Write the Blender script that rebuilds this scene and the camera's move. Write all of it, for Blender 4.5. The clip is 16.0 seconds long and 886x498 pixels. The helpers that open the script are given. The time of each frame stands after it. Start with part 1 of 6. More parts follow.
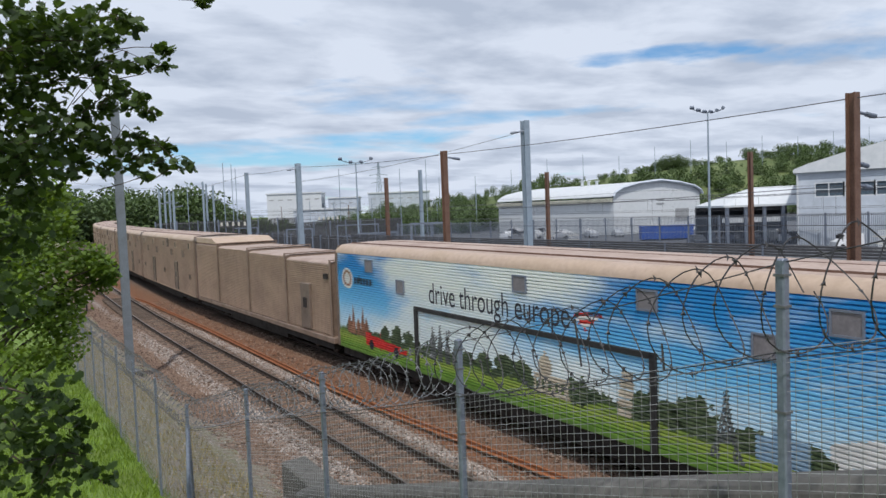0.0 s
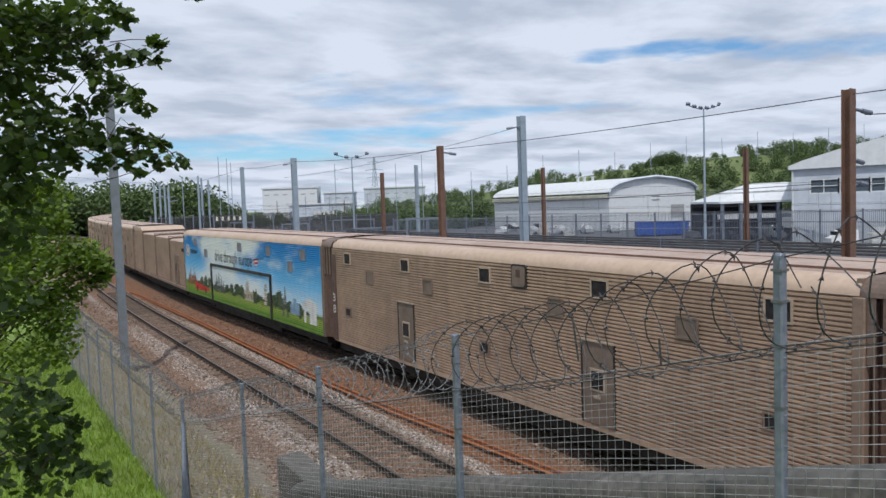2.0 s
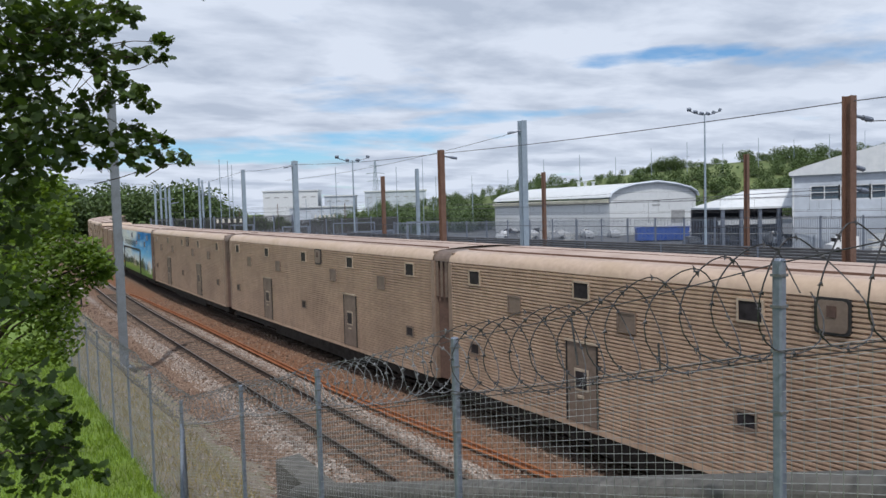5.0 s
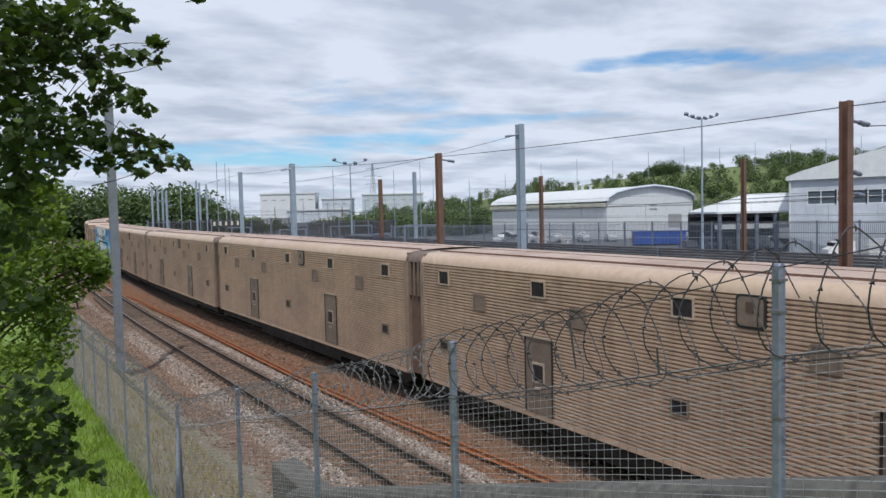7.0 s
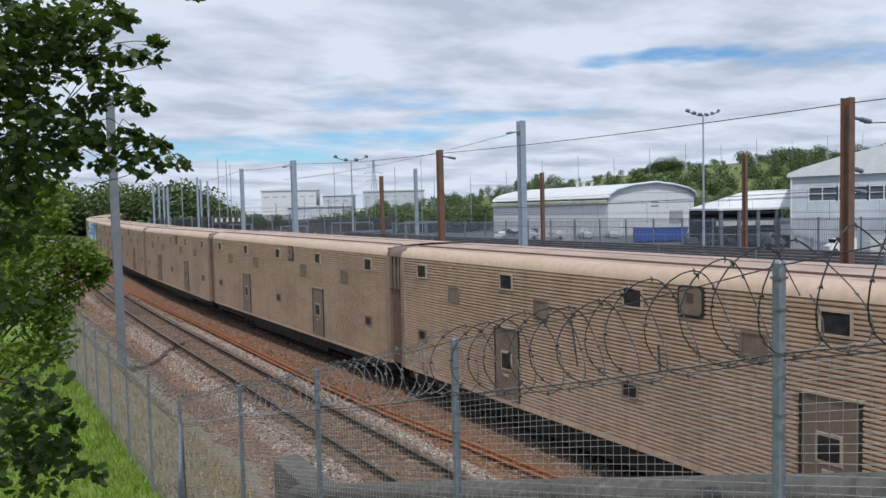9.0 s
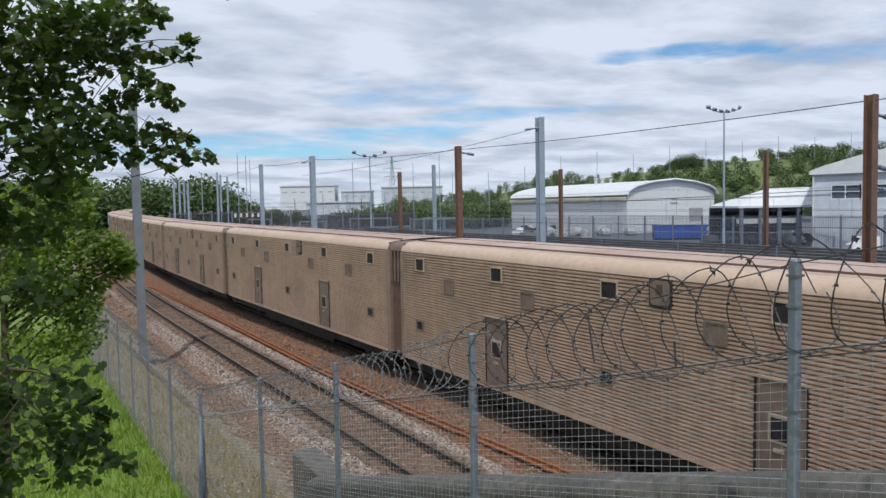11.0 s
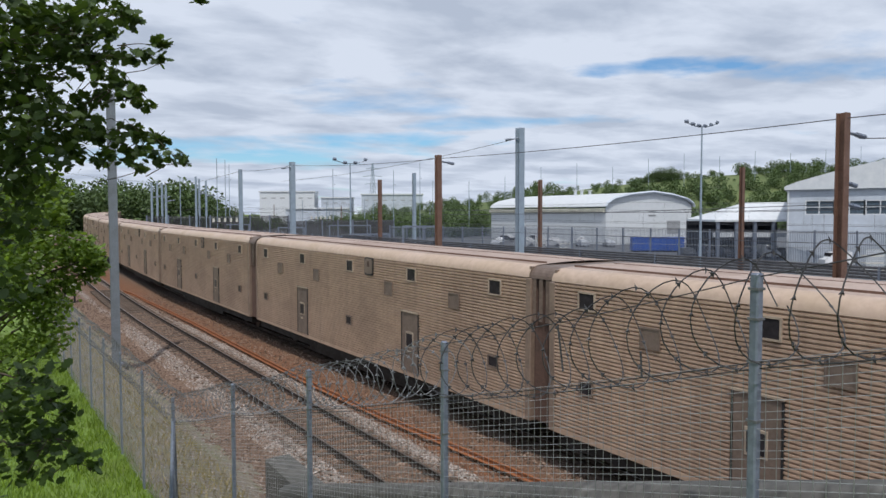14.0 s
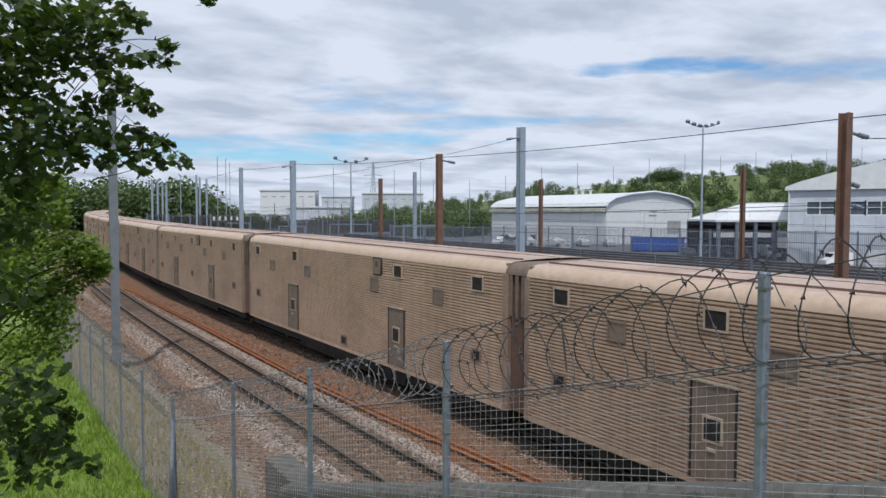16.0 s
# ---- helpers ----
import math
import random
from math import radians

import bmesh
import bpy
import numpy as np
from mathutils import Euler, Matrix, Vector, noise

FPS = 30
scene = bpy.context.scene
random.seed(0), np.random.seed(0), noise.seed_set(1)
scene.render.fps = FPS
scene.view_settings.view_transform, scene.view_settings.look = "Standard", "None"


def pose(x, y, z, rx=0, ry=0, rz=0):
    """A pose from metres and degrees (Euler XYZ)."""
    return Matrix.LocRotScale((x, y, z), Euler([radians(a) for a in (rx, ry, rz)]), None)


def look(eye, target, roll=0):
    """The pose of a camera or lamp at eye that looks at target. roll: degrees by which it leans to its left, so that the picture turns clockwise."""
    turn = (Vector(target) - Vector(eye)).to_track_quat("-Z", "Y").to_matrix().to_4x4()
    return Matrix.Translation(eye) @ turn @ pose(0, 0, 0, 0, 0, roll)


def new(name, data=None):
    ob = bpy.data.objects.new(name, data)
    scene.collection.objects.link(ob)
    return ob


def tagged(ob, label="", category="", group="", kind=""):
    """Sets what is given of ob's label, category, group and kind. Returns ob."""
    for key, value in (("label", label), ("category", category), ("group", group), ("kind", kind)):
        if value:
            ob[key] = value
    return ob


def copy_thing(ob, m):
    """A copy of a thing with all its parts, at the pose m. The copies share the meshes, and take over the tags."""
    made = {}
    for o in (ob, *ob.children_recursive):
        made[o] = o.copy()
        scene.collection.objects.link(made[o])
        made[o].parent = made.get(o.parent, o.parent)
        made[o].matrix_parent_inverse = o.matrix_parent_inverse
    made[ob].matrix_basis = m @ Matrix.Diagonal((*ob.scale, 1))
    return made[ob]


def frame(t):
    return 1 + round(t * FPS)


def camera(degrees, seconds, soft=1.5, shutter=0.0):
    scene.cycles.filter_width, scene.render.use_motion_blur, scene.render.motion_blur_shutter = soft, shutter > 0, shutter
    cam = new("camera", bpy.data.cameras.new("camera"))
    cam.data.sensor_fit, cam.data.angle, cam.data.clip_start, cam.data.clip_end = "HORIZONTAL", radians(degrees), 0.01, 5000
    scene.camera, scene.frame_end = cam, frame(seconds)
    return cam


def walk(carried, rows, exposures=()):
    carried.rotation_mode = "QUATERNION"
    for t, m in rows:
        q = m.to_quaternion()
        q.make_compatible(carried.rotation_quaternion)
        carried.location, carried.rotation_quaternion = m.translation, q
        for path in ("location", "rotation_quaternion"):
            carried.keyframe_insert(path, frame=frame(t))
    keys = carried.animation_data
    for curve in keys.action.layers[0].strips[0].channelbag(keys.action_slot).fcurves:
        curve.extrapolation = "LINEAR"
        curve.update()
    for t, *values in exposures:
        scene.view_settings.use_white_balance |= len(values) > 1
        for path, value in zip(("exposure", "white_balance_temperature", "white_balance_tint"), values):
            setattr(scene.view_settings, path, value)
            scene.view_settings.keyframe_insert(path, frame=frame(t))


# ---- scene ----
cam = camera(61.7, 16.0)
PATH = [
    (0, (-9.645, -0.192, 7.042), (-8.599, 1.51, 6.935), -2.2),
    (0.5, (-9.654, -0.192, 7.038), (-8.605, 1.508, 6.927), -2.2),
    (1, (-9.65, -0.181, 7.033), (-8.599, 1.516, 6.916), -2.1),
    (1.5, (-9.656, -0.185, 7.035), (-8.603, 1.511, 6.917), -2.0),
    (2, (-9.652, -0.181, 7.036), (-8.597, 1.514, 6.916), -2.0),
    (2.5, (-9.649, -0.187, 7.032), (-8.594, 1.508, 6.912), -2.0),
    (3, (-9.657, -0.198, 7.036), (-8.602, 1.497, 6.918), -1.8),
    (3.5, (-9.662, -0.192, 7.035), (-8.609, 1.505, 6.919), -1.7),
    (4, (-9.652, -0.187, 7.031), (-8.599, 1.51, 6.916), -1.7),
    (6.5, (-9.657, -0.186, 7.033), (-8.597, 1.507, 6.932), -1.4),
    (7, (-9.651, -0.171, 7.033), (-8.589, 1.521, 6.932), -1.4),
    (7.5, (-9.646, -0.172, 7.031), (-8.581, 1.519, 6.929), -1.4),
    (8, (-9.655, -0.188, 7.039), (-8.588, 1.501, 6.935), -1.4),
    (8.5, (-9.659, -0.187, 7.036), (-8.592, 1.501, 6.927), -1.4),
    (9, (-9.668, -0.185, 7.04), (-8.609, 1.508, 6.93), -1.4),
    (11.5, (-9.708, -0.262, 7.042), (-8.693, 1.457, 6.922), -1.1),
    (12, (-9.678, -0.285, 7.042), (-8.642, 1.421, 6.92), -1.0),
    (12.5, (-9.702, -0.288, 7.046), (-8.643, 1.404, 6.921), -0.4),
    (13, (-9.715, -0.288, 7.052), (-8.652, 1.402, 6.935), -0.3),
    (13.5, (-9.704, -0.296, 7.046), (-8.638, 1.392, 6.938), -0.2),
    (14, (-9.696, -0.298, 7.045), (-8.63, 1.392, 6.948), -0.1),
    (14.5, (-9.694, -0.295, 7.045), (-8.63, 1.395, 6.95), -0.2),
    (15, (-9.708, -0.279, 7.043), (-8.644, 1.412, 6.946), 0.0),
    (15.5, (-9.711, -0.264, 7.043), (-8.648, 1.427, 6.948), 0.0),
    (16, (-9.688, -0.254, 7.036), (-8.623, 1.436, 6.937), 0.1),
]
walk(cam, [(t, look(eye, target, roll)) for t, eye, target, roll in PATH], [(0.0, -0.02), (8.0, 0.0), (12.0, 0.0), (13.0, -0.06), (14.5, -0.06), (16.0, 0.0)])

# ---------------- light ----------------
SUN_EL, SUN_AZ = 57, 212      # degrees; azimuth from +y towards +x


def make_world():
    w = bpy.data.worlds.new("sky")
    scene.world = w
    w.use_nodes = True
    nt = w.node_tree
    N, L = nt.nodes, nt.links
    N.clear()
    out = N.new("ShaderNodeOutputWorld")
    bg = N.new("ShaderNodeBackground")
    bg.inputs["Strength"].default_value = 0.1
    sky = N.new("ShaderNodeTexSky")
    sky.sky_type = "NISHITA"
    sky.sun_disc = False
    sky.sun_elevation = radians(SUN_EL)
    sky.sun_rotation = radians(SUN_AZ)
    sky.dust_density = 0.15
    sky.ozone_density = 4.0
    co = N.new("ShaderNodeTexCoord")
    sep = N.new("ShaderNodeSeparateXYZ")
    L.new(co.outputs["Generated"], sep.inputs[0])
    up = N.new("ShaderNodeMath"); up.operation = "MAXIMUM"; up.inputs[1].default_value = 0.0
    L.new(sep.outputs["Z"], up.inputs[0])
    dz = N.new("ShaderNodeMath"); dz.operation = "ADD"; dz.inputs[1].default_value = 0.11
    L.new(up.outputs[0], dz.inputs[0])
    comb = N.new("ShaderNodeCombineXYZ")
    for k in ("X", "Y"):
        d = N.new("ShaderNodeMath"); d.operation = "DIVIDE"
        L.new(sep.outputs[k], d.inputs[0]); L.new(dz.outputs[0], d.inputs[1])
        L.new(d.outputs[0], comb.inputs[k])
    mp = N.new("ShaderNodeMapping")
    mp.inputs["Rotation"].default_value = (0, 0, radians(32))
    mp.inputs["Scale"].default_value = (0.7, 0.9, 1)
    mp.inputs["Location"].default_value = CLOUD_SHIFT
    L.new(comb.outputs[0], mp.inputs[0])
    big = N.new("ShaderNodeTexNoise")
    big.inputs["Scale"].default_value = 0.95
    big.inputs["Detail"].default_value = 7
    big.inputs["Roughness"].default_value = 0.55
    big.inputs["Distortion"].default_value = 0.15
    L.new(mp.outputs[0], big.inputs["Vector"])
    cover = N.new("ShaderNodeValToRGB")
    cover.color_ramp.elements[0].position = 0.37
    cover.color_ramp.elements[0].color = (0.02, 0.02, 0.02, 1)
    cover.color_ramp.elements[1].position = 0.53
    # breaks in the cloud: a long low one over the sidings, and thin ones higher up over the hall
    az = N.new("ShaderNodeMath"); az.operation = "ARCTAN2"
    L.new(sep.outputs["X"], az.inputs[0]); L.new(sep.outputs["Y"], az.inputs[1])
    rag = N.new("ShaderNodeTexNoise")
    rag.inputs["Scale"].default_value = 9.0
    rag.inputs["Detail"].default_value = 6
    ragmap = N.new("ShaderNodeMapping")
    ragmap.inputs["Scale"].default_value = (1, 1, 4.0)
    L.new(co.outputs["Generated"], ragmap.inputs[0])
    L.new(ragmap.outputs[0], rag.inputs["Vector"])

    def op(kind, a, b=0.0):
        n = N.new("ShaderNodeMath"); n.operation = kind
        for i, v in enumerate((a, b)):
            if isinstance(v, (int, float)):
                n.inputs[i].default_value = v
            else:
                L.new(v, n.inputs[i])
        return n.outputs[0]
    covered = op("ADD", big.outputs["Fac"], 0.155)
    for az0, el0, wide, tall, tilt, much in ((19, 0.082, 20, 0.022, 0.0, 0.27), (48, 0.184, 7, 0.012, 0.0, 0.26), (57, 0.165, 9, 0.014, 0.0, 0.20), (45, 0.122, 6, 0.008, 0.0, 0.13), (35, 0.118, 5, 0.009, 0.0, 0.15)):
        du = op("DIVIDE", op("SUBTRACT", az.outputs[0], radians(az0)), radians(wide))
        dv = op("SUBTRACT", op("SUBTRACT", up.outputs[0], el0), op("MULTIPLY", du, tilt * 0.3))
        dv = op("DIVIDE", dv, tall)
        far = op("ADD", op("MULTIPLY", du, du), op("MULTIPLY", dv, dv))
        far = op("ADD", far, op("MULTIPLY", op("SUBTRACT", rag.outputs["Fac"], 0.5), 3.2))
        gap = op("MULTIPLY", op("MAXIMUM", op("SUBTRACT", 1.0, op("MULTIPLY", far, 0.6)), 0.0), much)
        covered = op("SUBTRACT", covered, op("MINIMUM", gap, much))
    L.new(covered, cover.inputs[0])
    fine = N.new("ShaderNodeTexNoise")
    fine.inputs["Scale"].default_value = 2.2
    fine.inputs["Detail"].default_value = 8
    fine.inputs["Roughness"].default_value = 0.55
    fine.inputs["Distortion"].default_value = 0.15
    L.new(mp.outputs[0], fine.inputs["Vector"])
    tone = N.new("ShaderNodeValToRGB")
    tone.color_ramp.elements[0].position = 0.37
    tone.color_ramp.elements[0].color = (4.75, 5.45, 6.75, 1)
    tone.color_ramp.elements[1].position = 0.58
    tone.color_ramp.elements[1].color = (7.05, 7.75, 9.05, 1)
    L.new(fine.outputs["Fac"], tone.inputs[0])
    mix = N.new("ShaderNodeMix"); mix.data_type = "RGBA"
    L.new(cover.outputs[0], mix.inputs["Factor"])
    deep = N.new("ShaderNodeMix"); deep.data_type = "RGBA"; deep.blend_type = "MULTIPLY"
    deep.inputs["Factor"].default_value = 1.0
    deep.inputs["B"].default_value = (0.72, 0.97, 1.14, 1)
    L.new(sky.outputs[0], deep.inputs["A"])
    L.new(deep.outputs["Result"], mix.inputs["A"])
    L.new(tone.outputs[0], mix.inputs["B"])
    L.new(mix.outputs["Result"], bg.inputs["Color"])
    L.new(bg.outputs[0], out.inputs[0])


CLOUD_SHIFT = (3.1, 0.4, 0)
make_world()
sun_data = bpy.data.lights.new("sun", "SUN")
sun_data.energy = 2.8
sun_data.angle = radians(1.5)
sun_data.color = (1.0, 0.965, 0.925)
sun = new("sun", sun_data)
_el, _az = radians(SUN_EL), radians(SUN_AZ)
SUN_DIR = Vector((math.sin(_az) * math.cos(_el), math.cos(_az) * math.cos(_el), math.sin(_el)))
sun.matrix_world = look(SUN_DIR * 200, (0, 0, 0))
scene.view_settings.exposure = 0.0

# ---------------- materials ----------------


def nodes_of(name):
    m = bpy.data.materials.new(name)
    m.use_nodes = True
    return m, m.node_tree.nodes, m.node_tree.links, m.node_tree.nodes["Principled BSDF"]


def noise_tex(N, L, src, scale, detail=4, rough=0.6):
    n = N.new("ShaderNodeTexNoise")
    n.inputs["Scale"].default_value = scale
    n.inputs["Detail"].default_value = detail
    n.inputs["Roughness"].default_value = rough
    L.new(src, n.inputs["Vector"])
    return n.outputs["Fac"]


def ramp(N, L, fac, stops):
    r = N.new("ShaderNodeValToRGB")
    e = r.color_ramp.elements
    while len(e) < len(stops):
        e.new(0.5)
    for el, (p, c) in zip(e, stops):
        el.position = p
        el.color = (*c, 1) if len(c) == 3 else c
    L.new(fac, r.inputs[0])
    return r.outputs[0]


def mixc(N, L, fac, a, b, mode="MIX"):
    m = N.new("ShaderNodeMix")
    m.data_type = "RGBA"
    m.blend_type = mode
    for key, v in (("Factor", fac), ("A", a), ("B", b)):
        if isinstance(v, (int, float)):
            m.inputs[key].default_value = v
        elif isinstance(v, tuple):
            m.inputs[key].default_value = (*v, 1)
        else:
            L.new(v, m.inputs[key])
    return m.outputs["Result"]


def mathn(N, L, op, a, b=0.0):
    n = N.new("ShaderNodeMath")
    n.operation = op
    for i, v in enumerate((a, b)):
        if isinstance(v, (int, float)):
            n.inputs[i].default_value = v
        else:
            L.new(v, n.inputs[i])
    return n.outputs[0]


def surface(name, dark, light, fine=20, coarse=1.5, rough=0.7, metal=0.0, bump=0.2, dirt=None, dirt_amount=0.5, rand=0.0, stretch=(1, 1, 1), streak=0.0):
    """A worn surface: fine grain between two colours, coarse patches of dirt, bump, and a tint per piece."""
    m, N, L, P = nodes_of(name)
    co = N.new("ShaderNodeTexCoord").outputs["Object"]
    mp = N.new("ShaderNodeMapping")
    mp.inputs["Scale"].default_value = stretch
    L.new(co, mp.inputs[0])
    co = mp.outputs[0]
    f = noise_tex(N, L, co, fine, 5)
    c = noise_tex(N, L, co, coarse, 4)
    col = ramp(N, L, f, [(0.3, dark), (0.7, light)])
    d = dirt or tuple(v * 0.55 for v in dark)
    patch = ramp(N, L, c, [(0.42, (0, 0, 0)), (0.68, (dirt_amount,) * 3)])
    col = mixc(N, L, patch, col, d)
    if streak:
        run = N.new("ShaderNodeMapping")
        run.inputs["Scale"].default_value = (1.0, 2.6, 0.14)
        L.new(N.new("ShaderNodeTexCoord").outputs["Object"], run.inputs[0])
        k = ramp(N, L, noise_tex(N, L, run.outputs[0], 1.6, 6, 0.7), [(0.45, (0, 0, 0)), (0.75, (streak,) * 3)])
        col = mixc(N, L, k, col, d)
    if rand:
        info = N.new("ShaderNodeObjectInfo")
        tint = ramp(N, L, info.outputs["Random"], [(0, (1 - rand,) * 3), (1, (1 + rand * 0.6,) * 3)])
        col = mixc(N, L, 1.0, col, tint, "MULTIPLY")
    L.new(col, P.inputs["Base Color"])
    r = ramp(N, L, c, [(0.3, (max(rough - 0.12, 0.05),) * 3), (0.7, (min(rough + 0.12, 1),) * 3)])
    L.new(r, P.inputs["Roughness"])
    P.inputs["Metallic"].default_value = metal
    if bump:
        b = N.new("ShaderNodeBump")
        b.inputs["Strength"].default_value = bump
        b.inputs["Distance"].default_value = 0.02
        L.new(f, b.inputs["Height"])
        L.new(b.outputs[0], P.inputs["Normal"])
    return m


M = {}
M["tan"] = surface("champagne_panel", (0.415, 0.294, 0.214), (0.54, 0.392, 0.29), 6, 0.5, 0.45, 0.15, 0.05, (0.235, 0.165, 0.125), 0.45, 0.10, (1, 0.4, 1), 0.6)
M["tan_roof"] = surface("champagne_roof_edge", (0.44, 0.325, 0.245), (0.55, 0.415, 0.32), 5, 0.7, 0.5, 0.1, 0.05, (0.42, 0.32, 0.22), 0.4, 0.05)
M["roof"] = surface("dusty_brown_roof", (0.36, 0.27, 0.225), (0.47, 0.365, 0.31), 7, 0.6, 0.75, 0.0, 0.1, (0.22, 0.15, 0.12), 0.5, 0.08)
M["door"] = surface("brown_door_panel", (0.165, 0.125, 0.10), (0.225, 0.172, 0.14), 9, 1.2, 0.5, 0.2, 0.05)
M["gangway"] = surface("brown_gangway", (0.07, 0.042, 0.032), (0.12, 0.07, 0.055), 12, 2, 0.6, 0.0, 0.15)
M["pillar"] = surface("brown_end_pillar", (0.215, 0.155, 0.118), (0.30, 0.22, 0.17), 9, 1.0, 0.5, 0.2, 0.05)
M["hood"] = surface("brown_weather_hood", (0.13, 0.09, 0.07), (0.20, 0.145, 0.115), 9, 1.0, 0.55, 0.1, 0.05)
M["frame"] = surface("pale_window_frame", (0.33, 0.265, 0.20), (0.44, 0.36, 0.28), 18, 3, 0.5)
M["black"] = surface("black_underframe", (0.012, 0.011, 0.010), (0.03, 0.026, 0.023), 10, 2, 0.85, 0.0, 0.3)
M["rubber"] = surface("black_trim", (0.012, 0.012, 0.013), (0.025, 0.025, 0.026), 20, 3, 0.6)
M["wheel"] = surface("wheel_steel", (0.06, 0.05, 0.045), (0.13, 0.11, 0.1), 20, 3, 0.5, 0.6)
M["rail_rust"] = surface("rusty_rail", (0.022, 0.014, 0.010), (0.055, 0.033, 0.022), 30, 3, 0.8, 0.1, 0.2)
M["rail_top"] = surface("worn_rail_head", (0.16, 0.125, 0.10), (0.27, 0.22, 0.19), 30, 4, 0.35, 0.8, 0.05)
M["rail_orange"] = surface("orange_rust", (0.19, 0.065, 0.025), (0.38, 0.145, 0.055), 14, 2, 0.9, 0.0, 0.3, (0.2, 0.07, 0.03), 0.5)
M["sleeper"] = surface("weathered_sleeper", (0.085, 0.06, 0.045), (0.17, 0.125, 0.095), 20, 3, 0.9, 0, 0.4, None, 0.5, 0.25)
M["galv"] = surface("galvanised_steel", (0.14, 0.165, 0.215), (0.235, 0.27, 0.34), 26, 5, 0.5, 0.35, 0.08, (0.17, 0.19, 0.21), 0.5)
M["wire"] = surface("fence_wire", (0.30, 0.31, 0.30), (0.45, 0.46, 0.45), 30, 4, 0.5, 0.5, 0)
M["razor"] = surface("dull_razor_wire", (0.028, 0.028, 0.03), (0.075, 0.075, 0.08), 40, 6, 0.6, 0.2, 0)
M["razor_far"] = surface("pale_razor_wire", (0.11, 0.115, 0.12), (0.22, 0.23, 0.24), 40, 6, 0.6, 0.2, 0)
M["concrete"] = surface("old_concrete", (0.06, 0.056, 0.05), (0.15, 0.143, 0.13), 10, 1.6, 0.9, 0, 0.5, (0.07, 0.07, 0.065), 0.8)
M["mast_brown"] = surface("brown_painted_mast", (0.12, 0.066, 0.046), (0.18, 0.10, 0.07), 18, 2, 0.65, 0, 0.1, (0.09, 0.045, 0.03), 0.5)
M["mast_grey"] = surface("blue_grey_mast", (0.25, 0.31, 0.38), (0.34, 0.41, 0.48), 18, 2, 0.55, 0.2, 0.05, (0.2, 0.25, 0.3), 0.4)
M["mast_dull"] = surface("dull_grey_mast", (0.13, 0.15, 0.175), (0.20, 0.225, 0.255), 18, 2, 0.6, 0.1, 0.05, (0.11, 0.12, 0.13), 0.5)
M["panel_grey"] = surface("grey_lilac_plate", (0.16, 0.15, 0.16), (0.23, 0.215, 0.225), 9, 1.2, 0.5)
M["cable"] = surface("dark_cable", (0.05, 0.05, 0.055), (0.1, 0.1, 0.11), 20, 2, 0.6, 0, 0)
M["white_clad"] = surface("white_cladding", (0.54, 0.57, 0.60), (0.66, 0.68, 0.70), 1.2, 0.12, 0.5, 0, 0.02, (0.55, 0.58, 0.58), 0.35)
M["grey_clad"] = surface("pale_grey_cladding", (0.46, 0.51, 0.58), (0.55, 0.60, 0.67), 1.0, 0.15, 0.5, 0, 0.02)
M["grey_door"] = surface("grey_shutter", (0.28, 0.29, 0.30), (0.36, 0.37, 0.38), 3, 0.5, 0.5)
M["cream_gutter"] = surface("stained_gutter", (0.42, 0.41, 0.33), (0.55, 0.54, 0.45), 2, 0.4, 0.7)
M["blue"] = surface("blue_container_paint", (0.01, 0.06, 0.33), (0.02, 0.10, 0.45), 2, 0.6, 0.5)
M["dark_vehicle"] = surface("dark_vehicle_paint", (0.015, 0.018, 0.025), (0.04, 0.045, 0.055), 3, 0.8, 0.35)
M["brown_wood"] = surface("brown_boarding", (0.2, 0.09, 0.05), (0.3, 0.15, 0.08), 6, 1, 0.8)
M["hut_white"] = surface("weathered_white_box", (0.5, 0.48, 0.42), (0.68, 0.65, 0.58), 12, 3, 0.7)
M["bark"] = surface("oak_bark", (0.05, 0.038, 0.028), (0.11, 0.085, 0.065), 30, 4, 0.95, 0, 0.8, None, 0.5, 0, (1, 1, 0.3))


def glass_mat(name, tint, rough=0.18):
    m, N, L, P = nodes_of(name)
    co = N.new("ShaderNodeTexCoord").outputs["Object"]
    f = noise_tex(N, L, co, 5, 3)
    L.new(ramp(N, L, f, [(0.3, tint), (0.75, tuple(min(1, v * 2 + 0.01) for v in tint))]), P.inputs["Base Color"])
    P.inputs["Roughness"].default_value = rough
    P.inputs["Specular IOR Level"].default_value = 0.08
    return m


M["glass"] = glass_mat("dark_window_glass", (0.018, 0.016, 0.018), 0.3)
M["office_glass"] = glass_mat("grey_office_glass", (0.05, 0.07, 0.09))


def leaf_mat(name, dark, light, rough=0.5, through_light=0.25):
    m, N, L, P = nodes_of(name)
    geo = N.new("ShaderNodeNewGeometry")
    co = N.new("ShaderNodeTexCoord").outputs["Object"]
    col = ramp(N, L, geo.outputs["Random Per Island"], [(0.0, dark), (0.75, light), (1.0, tuple(min(1, v * 1.5) for v in light))])
    f = noise_tex(N, L, co, 2.2, 3)
    col = mixc(N, L, ramp(N, L, f, [(0.35, (0, 0, 0)), (0.7, (0.55,) * 3)]), col, tuple(v * 0.6 for v in dark))
    L.new(col, P.inputs["Base Color"])
    P.inputs["Roughness"].default_value = rough
    tr = N.new("ShaderNodeBsdfTranslucent")
    L.new(mixc(N, L, 1.0, col, (1.3, 1.25, 0.5), "MULTIPLY"), tr.inputs["Color"])
    mx = N.new("ShaderNodeMixShader")
    mx.inputs[0].default_value = through_light
    L.new(P.outputs[0], mx.inputs[1])
    L.new(tr.outputs[0], mx.inputs[2])
    L.new(mx.outputs[0], N["Material Output"].inputs[0])
    return m


